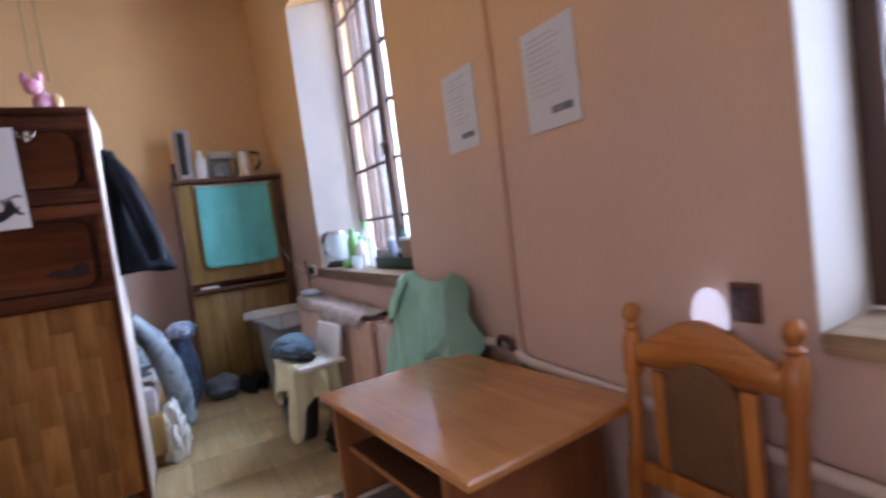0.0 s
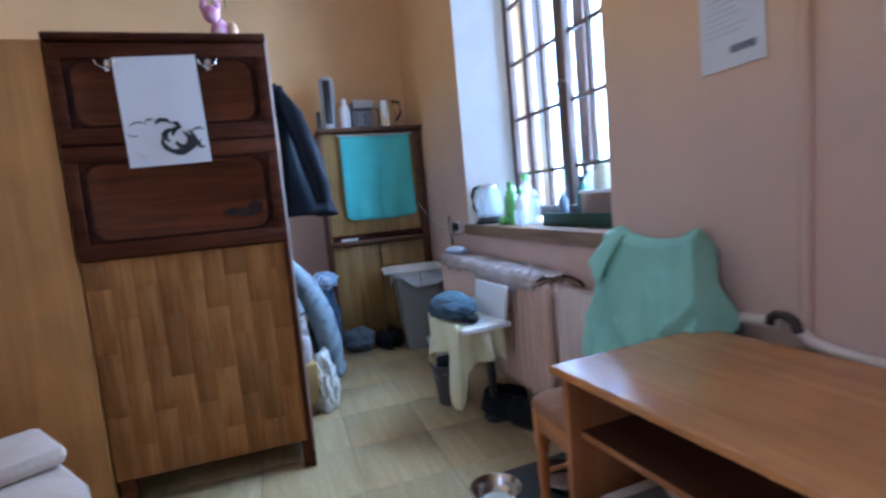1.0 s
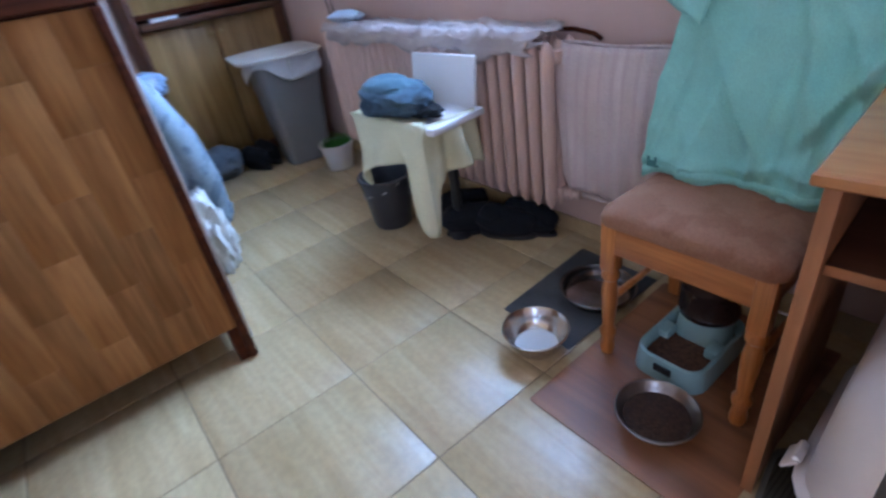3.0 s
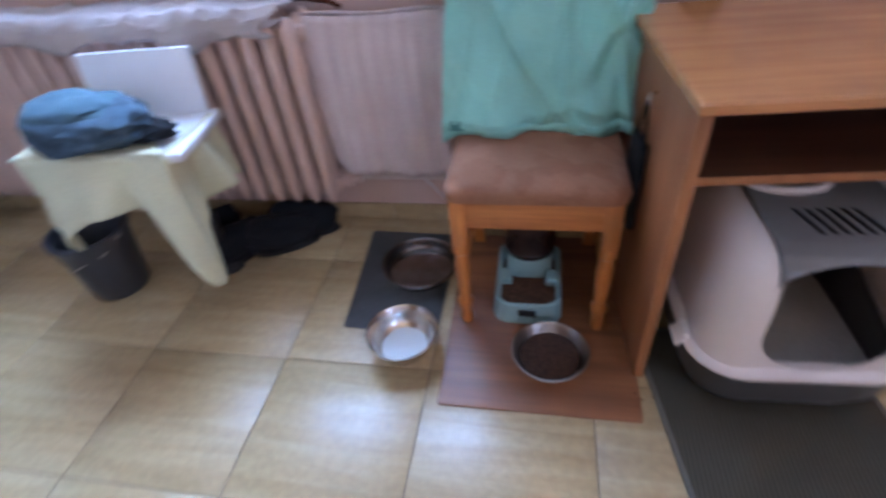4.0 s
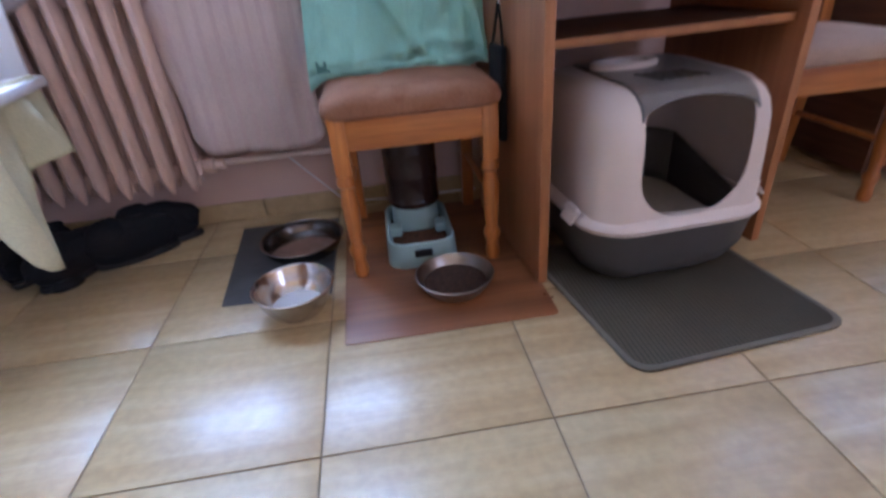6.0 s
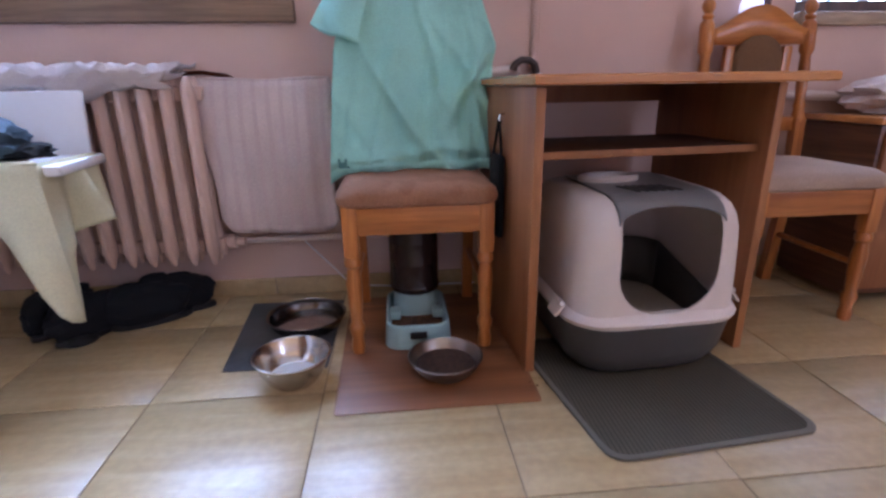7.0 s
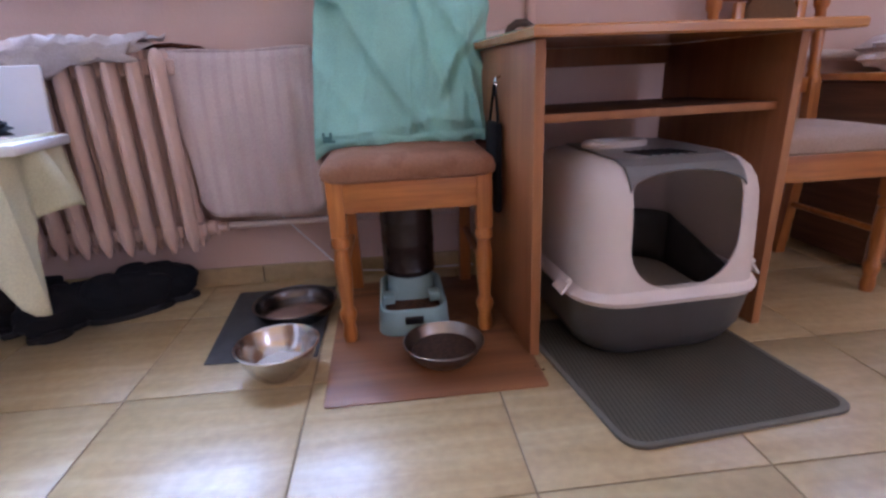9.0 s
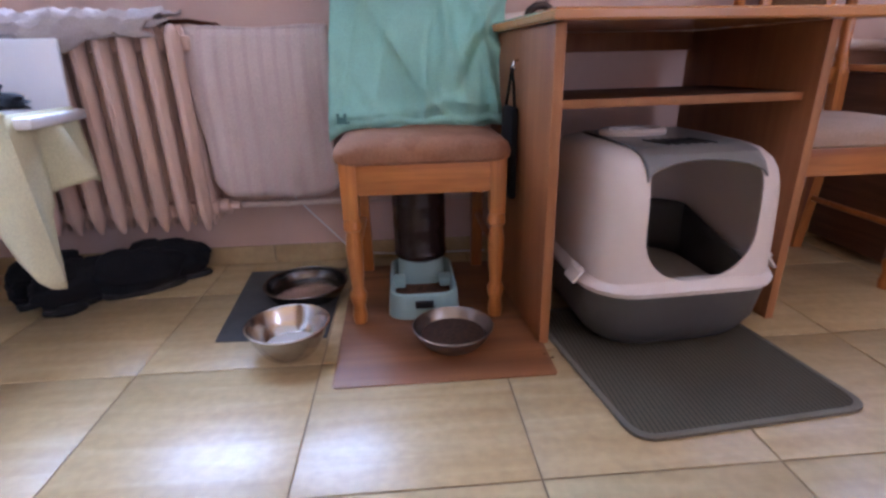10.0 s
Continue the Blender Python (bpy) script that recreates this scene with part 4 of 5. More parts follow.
clo = root("cloth", pose(0, 0, 0), "cream yellow cloth draped over the white seat", "cloth")
thicken(part("drop", sheet(drape, 72, 16), CREAM, clo), 0.005)
thicken(part("top", sheet(lambda u, v: (-3.46 + (0.425 - 0.20 * v) * u + 0.012 * v, 4.925 + 0.25 * v + 0.03 * u * (1 - v), 0.582 + 0.004 * noise.noise(Vector((u * 6, v * 6, 0)))), 16, 12), CREAM, clo), 0.006)

jb = root("clothes_bundle", pose(0, 0, 0), "crumpled blue-grey clothes bundle on the draped seat", "clothes")
part("trousers", lump(bmesh.new(), (-3.265, 5.02, 0.64), (0.17, 0.125, 0.058), 0.18, 1.8, 3.0, 4, 0.588), JEANS, jb)
part("shirt", lump(bmesh.new(), (-3.285, 5.02, 0.668), (0.14, 0.10, 0.05), 0.16, 1.7, 9.0, 4, 0.588), cloth_material("steel_blue_cotton", (0.09, 0.15, 0.185), (0.06, 0.10, 0.13)), jb, "steel blue shirt")
part("sock", lump(bmesh.new(), (-3.125, 5.05, 0.603), (0.075, 0.055, 0.025), 0.3, 3, 5.0, 3, 0.588), BLACKF, jb, "black sock")

bk = root("bucket", pose(-3.55, 5.065, 0), "charcoal plastic bucket under the cream cloth", "bucket")
part("body", lathe(bmesh.new(), [(0.085, 0.0), (0.09, 0.008), (0.118, 0.235), (0.126, 0.238), (0.126, 0.25), (0.113, 0.25), (0.086, 0.02)], 28), BUCKET, bk)
part("bail", tube(bmesh.new(), [(-0.12, 0, 0.235), (-0.09, -0.07, 0.20), (0, -0.125, 0.17), (0.09, -0.07, 0.20), (0.12, 0, 0.235)], 0.003, 6), STEELD, bk)

fp = root("flower_pot", pose(-4.43, 5.27, 0) @ Matrix.Diagonal((1.12, 1.12, 1.08, 1)), "small white pot with bright green sprouts on the floor", "plant")
part("pot", lathe(bmesh.new(), [(0.066, 0), (0.068, 0.004), (0.088, 0.13), (0.093, 0.134), (0.093, 0.146), (0.082, 0.146), (0.076, 0.11)], 22), POTW, fp)
gr = bmesh.new()
for k in range(420):
    a, r = random.uniform(0, 6.283), 0.078 * math.sqrt(random.random())
    h, l = random.uniform(0.03, 0.06), random.uniform(0, 0.02)
    x, y, w = r * math.cos(a), r * math.sin(a), 0.003
    p = [gr.verts.new(q) for q in ((x - w, y, 0.115), (x + w, y, 0.115), (x + l * math.cos(a) + w * 0.4, y + l * math.sin(a), 0.126 + h), (x + l * math.cos(a) - w * 0.4, y + l * math.sin(a) + 0.001, 0.126 + h))]
    gr.faces.new(p)
tagged(part("sprout_tuft", gr, LEAF, fp, "bright green sprouts"), kind="stuff")


def shoe(at, label, mat=BLACKF, k=1.0):
    """A soft low slipper, toe towards +y."""
    s = root("slipper", at, label, "shoe", "slippers on the floor")
    out = lambda w, l, z: [(w * math.cos(a) * (1 - 0.12 * math.sin(a)), l * math.sin(a), z) for a in [2 * math.pi * i / 20 for i in range(20)]]
    part("sole", loft(bmesh.new(), [out(0.038 * k, 0.115 * k, 0.0), out(0.04 * k, 0.118 * k, 0.008), out(0.038 * k, 0.115 * k, 0.018)]), BLACKP, s)
    up = lump(bmesh.new(), (0, -0.005, 0.066), (0.055 * k, 0.130 * k, 0.072), 0.16, 1.6, at[0][3] * 7, 4, 0.016)
    lump(up, (0, -0.055, 0.098), (0.046 * k, 0.065 * k, 0.05), 0.12, 1.6, at[0][3] * 5, 3, 0.03)
    part("upper", up, mat, s)
    return s


for x, y, rz in ((-3.17, 5.24, -32), (-3.02, 5.30, -62), (-3.30, 5.30, -15), (-2.97, 5.385, -74)):
    shoe(pose(x, y, 0, 0, 0, rz), "black felt slipper pushed under the radiator", k=1.05)

# ---------------------------------------------------------------- on the sill
kt = root("electric_kettle", pose(-4.0, 5.60, 1.023) @ Matrix.Diagonal((1.15, 1.15, 1.12, 1)), "glass electric kettle with black handle on the sill", "kettle")
part("base", lathe(bmesh.new(), [(0.085, 0), (0.088, 0.02), (0.075, 0.03), (0.075, 0.04)], 24), BLACKP, kt)
part("jug", lathe(bmesh.new(), [(0.075, 0.04), (0.085, 0.08), (0.075, 0.16), (0.066, 0.22), (0.063, 0.22), (0.07, 0.16), (0.08, 0.08), (0.07, 0.045)], 26), BLUEGLASS, kt)
part("lid", lathe(bmesh.new(), [(0.066, 0.22), (0.066, 0.235), (0.02, 0.245)], 22), STEEL, kt)
part("handle", tube(bmesh.new(), [(-0.06, -0.03, 0.235), (-0.105, -0.05, 0.225), (-0.125, -0.06, 0.18), (-0.12, -0.055, 0.10), (-0.085, -0.035, 0.06)], 0.011), BLACKP, kt)


def bottle(x, y, z, r, h, mat, cap, label, name="bottle"):
    o = root(name, pose(x, y, z), label, "bottle", "bottles")
    part("body", lathe(bmesh.new(), [(r * 0.9, 0), (r, 0.006), (r, h * 0.62), (r * 0.85, h * 0.7), (r * 0.4, h * 0.82), (r * 0.4, h * 0.9)], 18), mat, o)
    part("cap", lathe(bmesh.new(), [(r * 0.48, h * 0.86), (r * 0.48, h * 0.99), (r * 0.4, h)], 14), cap, o)
    return o


WATERP = clear_material("clear_plastic", (0.72, 0.80, 0.85), 0.35)
bottle(-3.66, 5.60, 1.023, 0.04, 0.27, GREENB, GREENB, "lime green spray bottle on the sill")
bottle(-3.55, 5.62, 1.023, 0.036, 0.22, WHITEP, GREENB, "white bottle with a green cap")
bottle(-3.46, 5.66, 1.023, 0.032, 0.20, WATERP, WHITEP, "clear plastic bottle on the sill")
bottle(-3.16, 5.86, 1.05, 0.034, 0.30, WATERP, WHITEP, "tall clear bottle by the window")
bottle(-3.05, 5.88, 1.05, 0.03, 0.26, STEELD, BLACKP, "grey bottle with a dark cap")
bottle(-3.02, 5.71, 1.05, 0.033, 0.23, plain("teal_glass", (0.05, 0.16, 0.15), 0.2), BLACKP, "dark teal bottle in the tray")
bottle(-3.74, 5.66, 1.023, 0.045, 0.24, WATERP, plain("pale_blue_plastic", (0.45, 0.60, 0.75), 0.4), "clear bottle with pale blue cap")
bottle(-3.60, 5.68, 1.023, 0.05, 0.31, WATERP, GREENB, "large clear bottle with a lime cap")
bottle(-3.20, 5.70, 1.05, 0.03, 0.16, plain("slate_blue_plastic", (0.16, 0.19, 0.24), 0.4), WHITEP, "small slate blue bottle in the tray")
thing("green_sponge", lump(bmesh.new(), (-3.67, 5.55, 1.05), (0.05, 0.035, 0.03), 0.2, 2, 4.4, 3, 1.023), GREENB, "lime green cloth on the sill", "cloth")
cupm = lathe(bmesh.new(), [(0.03, 0), (0.036, 0.09), (0.033, 0.09), (0.028, 0.01)], 18)
thing("cup", cupm, WATERP, "clear tumbler on the sill", "cup", at=pose(-3.40, 5.53, 1.023))
ty = root("tray", pose(-2.935, 5.70, 1.023) @ Matrix.Diagonal((0.87, 1, 0.8, 1)), "dark green plastic tray full of odds and ends", "tray")
part("bottom", boxm((0, 0, 0.006), (0.74, 0.20, 0.012), 0.003), GREENT, ty)
for c, s in (((0, -0.098, 0.045), (0.74, 0.012, 0.085)), ((0, 0.098, 0.045), (0.74, 0.012, 0.085)), ((-0.366, 0, 0.045), (0.012, 0.19, 0.085)), ((0.366, 0, 0.075), (0.012, 0.19, 0.145))):
    part("side", boxm(c, s, 0.004), GREENT, ty)
thing("carton", boxm((-2.80, 5.715, 1.110), (0.30, 0.13, 0.15), 0.004), CARD, "brown cardboard carton in the tray", "box")
thing("paper_stack", boxm((-2.80, 5.715, 1.194), (0.32, 0.14, 0.016), 0.004), PAPER, "white papers lying on the carton", "paper")
thing("jar", lathe(bmesh.new(), [(0.045, 0), (0.05, 0.01), (0.05, 0.08), (0.035, 0.10), (0.035, 0.12), (0.01, 0.122)], 20), plain("pale_yellow_plastic", (0.75, 0.70, 0.52), 0.4), "pale yellow jar on the papers", "jar", at=pose(-2.84, 5.715, 1.202))
sk = root("socket", pose(-4.39, N - 0.004, 1.0), "white wall socket with a black plug and cords", "socket")
part("plate", boxm((0, -0.004, 0), (0.08, 0.012, 0.08), 0.004), WHITEP, sk)
part("plug", boxm((0, -0.03, 0), (0.05, 0.05, 0.06), 0.012), BLACKP, sk)
part("cord", tube(bmesh.new(), [(-0.01, -0.045, 0.03), (-0.05, -0.06, 0.09), (-0.09, -0.05, 0.04), (-0.11, -0.03, -0.12), (-0.10, -0.02, -0.30)], 0.004, 6), BLACKP, sk)
part("cord", tube(bmesh.new(), [(0, -0.045, -0.01), (-0.02, -0.05, -0.10), (-0.03, -0.04, -0.3), (-0.04, -0.03, -0.55), (-0.03, -0.02, -0.95)], 0.004, 6), BLACKP, sk)
part("cord", tube(bmesh.new(), [(0, -0.045, 0.01), (0.05, -0.05, -0.06), (0.14, -0.03, -0.05), (0.22, 0.03, 0.02), (0.32, 0.08, 0.032)], 0.004, 6), BLACKP, sk)

# ---------------------------------------------------------------- papers and night light on the wall


def notice(x, z, w, h, label):
    n = root("notice", pose(x, N - 0.003, z), label, "paper", "notices on the wall")
    part("sheet", boxm((0, 0, 0), (w, 0.004, h)), PAPER, n)
    for k in range(11):
        ln = random.uniform(0.55, 0.9) * (w - 0.05)
        part("line", boxm((-(w - 0.05 - ln) / 2, -0.003, h * 0.40 - k * h * 0.056), (ln, 0.002, 0.004)), INK, n)
    part("stamp", boxm((w * 0.18, -0.003, -h * 0.33), (w * 0.38, 0.002, h * 0.07)), INKS, n, "dark grey printed bar")
    return n


notice(-1.895, 1.68, 0.22, 0.30, "white printed notice taped to the pink wall")
notice(-1.387, 1.657, 0.227, 0.305, "larger white printed notice taped to the pink wall")
nl = root("night_light", pose(-0.932, N - 0.040, 0.935) @ Matrix.Diagonal((0.86, 0.70, 0.97, 1)), "lit white egg-shaped night light on the wall", "lamp")
part("plug", boxm((0, 0.034, 0.03), (0.05, 0.040, 0.06), 0.008), WHITEP, nl)
part("shade", lathe(bmesh.new(), [(0.035, 0.02), (0.045, 0.03), (0.046, 0.06), (0.038, 0.095), (0.022, 0.115), (0.006, 0.121)], 22), LAMPW, nl, "glowing white shell")
pc = root("picture", pose(-0.872, N - 0.006, 1.018) @ Matrix.Diagonal((0.85, 1, 0.9, 1)), "small dark framed picture on the wall", "picture")
part("frame", boxm((0, 0, 0), (0.075, 0.012, 0.095), 0.003), CABW, pc)
part("print", boxm((0, -0.008, 0), (0.056, 0.003, 0.076)), plain("dark_print", (0.09, 0.05, 0.06), 0.5, var=0.6, scale=40), pc)

# ---------------------------------------------------------------- right corner
cb = root("chest", pose(-0.22, 5.315, 0), "dark brown wooden chest in the corner by the chair", "cabinet")
part("body", boxm((0, 0, 0.315), (0.84, 0.32, 0.58), 0.004), CABW, cb)
part("top", boxm((0, 0, 0.62), (0.87, 0.345, 0.024), 0.004), TABLEW, cb)
part("door", boxm((-0.205, -0.167, 0.32), (0.40, 0.016, 0.54), 0.003), TABLEV, cb)
part("door", boxm((0.205, -0.167, 0.32), (0.40, 0.016, 0.54), 0.003), TABLEV, cb)
thing("blanket", lump(bmesh.new(), (-0.22, 5.32, 0.695), (0.41, 0.14, 0.085), 0.22, 2.5, 7.0, 4, 0.634), BLANKET, "rolled rose and white blanket on the chest", "blanket")
st2 = root("upholstered_stool", pose(-2.50, 3.23, 0, 0, 0, 34), "beige plush stool with pine legs", "stool")
part("cushion", loft(bmesh.new(), [rounded(0.50, 0.44, 0.05, 0.40), rounded(0.53, 0.47, 0.06, 0.42), rounded(0.53, 0.47, 0.07, 0.46), rounded(0.49, 0.43, 0.08, 0.485), rounded(0.3, 0.26, 0.08, 0.495)]), BEIGEC, st2)
part("frame", boxm((0, 0, 0.365), (0.48, 0.42, 0.07), 0.004), PINE, st2)
for sx in (-1, 1):
    for sy in (-1, 1):
        part("leg", boxm((sx * 0.215, sy * 0.185, 0.165), (0.04, 0.04, 0.33), 0.005), PINE, st2)
cu = boxm((0, 0, 0.034), (0.31, 0.27, 0.068), 0.03)
thing("cushion", cu, BEIGEC, "plump beige cushion on the stool", "cushion", at=pose(-2.625, 3.265, 0.496, 0, 0, 34))

# ---------------------------------------------------------------- wardrobes
FX = -3.16
wd = root("wardrobe", pose(0, 0, 0), "tall wardrobe end with dark panels over a parquet-faced base", "wardrobe")
part("body", boxm((FX - 0.25, 3.80, 1.06), (0.46, 0.83, 1.86), 0.003), DARKW, wd)
part("side", boxm((FX - 0.235, 4.219, 1.045), (0.47, 0.012, 1.95), 0.002), plain("pale_edge_board", (0.55, 0.46, 0.40), 0.5), wd, "pale chipboard side")
part("cornice", boxm((FX - 0.23, 3.80, 2.005), (0.52, 0.84, 0.03), 0.006), DARKW, wd)
for z0, z1 in ((1.575, 1.985), (1.10, 1.57)):
    dr = root("panel", pose(FX - 0.012, 3.80, (z0 + z1) / 2), "", "")
    dr.parent = wd
    h = z1 - z0
    f = bmesh.new()
    box(f, (0.006, 0, 0), (0.014, 0.83, h), 0.003)
    for c, s in (((0.018, 0, h / 2 - 0.034), (0.018, 0.83, 0.064)), ((0.018, 0, -h / 2 + 0.034), (0.018, 0.83, 0.064)), ((0.018, -0.391, 0), (0.018, 0.048, h - 0.13)), ((0.018, 0.391, 0), (0.018, 0.048, h - 0.13))):
        box(f, c, s, 0.006)
    part("frame", f, DARKW, dr)
    ins = bmesh.new()
    ring = lambda k, x: [(x, y * k, z * k) for y, z, _ in rounded(0.725, h - 0.14, 0.06, 0)]
    loft(ins, [ring(1.0, 0.013), ring(0.97, 0.020), ring(0.90, 0.020), ring(0.86, 0.014)])
    part("inset", ins, INSETW, dr)
    # rounded ring at the inset's border, in a near-black brown
    part("moulding", loft(bmesh.new(), [ring(1.0, 0.016), ring(0.992, 0.0215), ring(0.955, 0.0215), ring(0.925, 0.0185)], cap=(False, False)), MOULDW, dr, "near-black rounded moulding")
part("plinth_leg", boxm((FX - 0.03, 4.19, 0.066), (0.06, 0.06, 0.132), 0.004), DARKW, wd)
part("plinth_leg", boxm((FX - 0.03, 3.425, 0.066), (0.06, 0.06, 0.132), 0.004), DARKW, wd)
part("plinth_leg", boxm((FX - 0.44, 4.19, 0.066), (0.06, 0.06, 0.132), 0.004), DARKW, wd)
part("corner_strip", boxm((FX + 0.004, 4.203, 0.55), (0.02, 0.024, 1.09), 0.003), DARKW, wd)
stave = to_mesh("stave", boxm((0, 0, 0), (0.012, 0.0894, 0.2794), 0.0007), STAVE)
half = to_mesh("stave", boxm((0, 0, 0), (0.012, 0.0894, 0.1394), 0.0007), STAVE)
for i in range(9):
    z = 0.135
    off = (i * 5) % 4
    first = True
    while z < 1.07:
        ln = 0.14 if first and off % 2 else 0.28
        ln = min(ln, 1.096 - z)
        me = stave if ln > 0.2 else half
        ob = new("stave", me)
        ob.parent = wd
        ob.matrix_basis = Matrix.Translation((FX - 0.008, 3.432 + 0.0897 * i, z + ln / 2)) @ Matrix.Diagonal((1, 1, ln / (0.28 if ln > 0.2 else 0.14), 1))
        z += ln
        first = False
def blot(cy, cz, ry, rz, seed, mat, x):
    pts = []
    for k in range(26):
        a = 2 * math.pi * k / 26
        q = 1 + 0.35 * noise.noise(Vector((math.cos(a) * 1.6, math.sin(a) * 1.6, seed)))
        pts.append((cy + ry * q * math.cos(a), cz + rz * q * math.sin(a)))
    return loft(bmesh.new(), [[(x, y, z) for y, z in pts], [(x + 0.0012, y, z) for y, z in pts]])


def scorch(y, z, ry, rz, seed):
    part("scorch_mark", blot(y, z, ry, rz, seed, INKB, FX + 0.0035 + 0.0004 * seed), plain("scorched_veneer", (0.030, 0.011, 0.006), 0.95, var=0.5, scale=20), wd, "dark scorched patch")


scorch(4.03, 1.250, 0.075, 0.022, 1.3)
scorch(4.095, 1.268, 0.030, 0.030, 2.3)


for y in (3.595, 3.975):
    hk = root("coat_hook", pose(FX + 0.012, y, 1.89), "small bright metal double hook on the wardrobe", "hook", "hooks")
    part("plate", boxm((0, 0, 0), (0.006, 0.02, 0.045), 0.002), STEEL, hk)
    for s in (-1, 1):
        part("prong", tube(bmesh.new(), [(0.003, 0, -0.005), (0.02, s * 0.012, -0.012), (0.034, s * 0.03, -0.004), (0.036, s * 0.036, 0.014)], 0.004, 8), STEEL, hk)
pp = root("poster", pose(FX + 0.022, 3.776, 1.70, 1.5, 0, -1.5), "white paper with a black ink drawing on the wardrobe", "poster")
part("sheet", boxm((0, 0, 0), (0.003, 0.315, 0.45)), PAPER, pp)


def stroke(cy, cz, r, a0, a1, w, squash=0.85):
    """A brushed arc that swells in its middle."""
    bm = bmesh.new()
    rows = []
    for k in range(15):
        a, h = radians(a0 + (a1 - a0) * k / 14), w * (0.25 + math.sin(math.pi * k / 14) * (0.8 + 0.5 * noise.noise(Vector((k * 0.7, r * 30, cy * 9)))))
        rows.append([(0.0032 + dx, cy + (r + q * h) * math.cos(a), cz + (r + q * h) * squash * math.sin(a)) for dx, q in ((0, -1), (0.001, -1), (0.001, 1), (0, 1))])
    return loft(bm, rows)


for cy, cz, r_, a0, a1, w, ink in ((0.042, -0.122, 0.062, -190, 45, 0.014, INKB), (0.040, -0.125, 0.046, -80, 60, 0.012, INKB), (0.022, -0.105, 0.030, 70, 250, 0.011, INKB), (0.058, -0.100, 0.034, 80, 190, 0.010, INKB),
                                   (0.052, -0.135, 0.018, 150, 330, 0.009, INKB), (-0.008, -0.062, 0.030, 20, 160, 0.010, INKB), (0.030, -0.070, 0.022, -30, 110, 0.008, INKB), (-0.055, -0.050, 0.022, 40, 150, 0.005, INKD),
                                   (-0.10, -0.075, 0.04, 40, 150, 0.004, INKD), (-0.12, -0.072, 0.03, 200, 300, 0.003, INKD), (0.125, -0.105, 0.03, 40, 150, 0.006, INKD), (0.135, -0.145, 0.018, 100, 300, 0.008, INKB), (-0.09, -0.16, 0.03, 180, 290, 0.003, INK)):
    part("stroke", stroke(cy, cz, r_, a0, a1, w), ink, pp, "brushed black ink stroke")

lw = root("pine_wardrobe", pose(0, 0, 0), "light orange-brown veneered wardrobe standing beside the dark one", "wardrobe")
part("body", boxm((FX - 0.27, 2.67, 1.03), (0.52, 1.42, 1.94), 0.004), LIGHTW, lw)
part("door", boxm((FX - 0.003, 3.025, 1.04), (0.02, 0.70, 1.90), 0.003), LIGHTW, lw)
part("door", boxm((FX - 0.003, 2.32, 1.04), (0.02, 0.70, 1.90), 0.003), LIGHTW, lw)
part("plinth", boxm((FX - 0.27, 2.67, 0.03), (0.50, 1.40, 0.06), 0.003), LIGHTW, lw)

pl = root("plush_toy", pose(-3.36, 4.03, 2.022) @ Matrix.Diagonal((0.85, 0.85, 0.9, 1)), "pink plush toy on top of the wardrobe", "toy")
b = lump(bmesh.new(), (0, 0, 0.075), (0.045, 0.05, 0.075), 0.08, 2, 1.0)
lump(b, (0.02, -0.035, 0.165), (0.04, 0.045, 0.045), 0.08, 2, 2.0)
lump(b, (0.02, -0.07, 0.205), (0.015, 0.02, 0.04), 0.05, 2, 3.0, 2)
lump(b, (0.02, 0.0, 0.215), (0.015, 0.018, 0.04), 0.05, 2, 4.0, 2)
part("figure", b, PINK, pl)
part("scarf", lump(bmesh.new(), (0.01, 0.065, 0.085), (0.03, 0.03, 0.05), 0.1, 2, 5.0, 2), cloth_material("apricot_plush", (0.75, 0.45, 0.25)), pl, "apricot tuft")
for dy in (-0.02, 0.035):
    thing("cord", tube(bmesh.new(), [(-3.35, 4.03 + dy, 2.2), (-3.35, 4.02 + dy, 2.7), (-3.35, 4.03 + dy * 1.3, H)], 0.003, 6), plain("olive_string", (0.20, 0.15, 0.06), 0.9), "thin string hanging from the ceiling", "string", "strings")

# coats on the wardrobe's side
jk = root("jacket", pose(0, 0, 0), "dark navy jacket hanging on the wardrobe's side", "jacket")


def coat(u, v):
    a = math.pi * u
    w = 0.015 + 0.225 * v ** 0.85
    x = FX - 0.19 - 0.27 * u - 0.02 * v + 0.03 * (1 - v) * (1 - 2 * u) * -1
    y = 4.232 + w * math.sin(a) ** 0.7 + (0.016 * math.sin(19 * u + 4 * v) + 0.010 * math.sin(41 * u - 3 * v)) * v
    return (x, y, 1.86 - 0.66 * v + 0.012 * math.sin(7 * u))


thicken(part("body", sheet(coat, 40, 30), JACKET, jk), 0.012)
slv = tube(bmesh.new(), [(FX - 0.24, 4.27, 1.80), (FX - 0.20, 4.31, 1.70), (FX - 0.17, 4.36, 1.52), (FX - 0.16, 4.40, 1.34), (FX - 0.155, 4.41, 1.26)], [0.03, 0.05, 0.055, 0.05, 0.04], 14)
part("sleeve", slv, JACKET, jk)
part("hood", lump(bmesh.new(), (FX - 0.30, 4.262, 1.80), (0.09, 0.03, 0.07), 0.2, 2.5, 3.3), JACKET, jk)

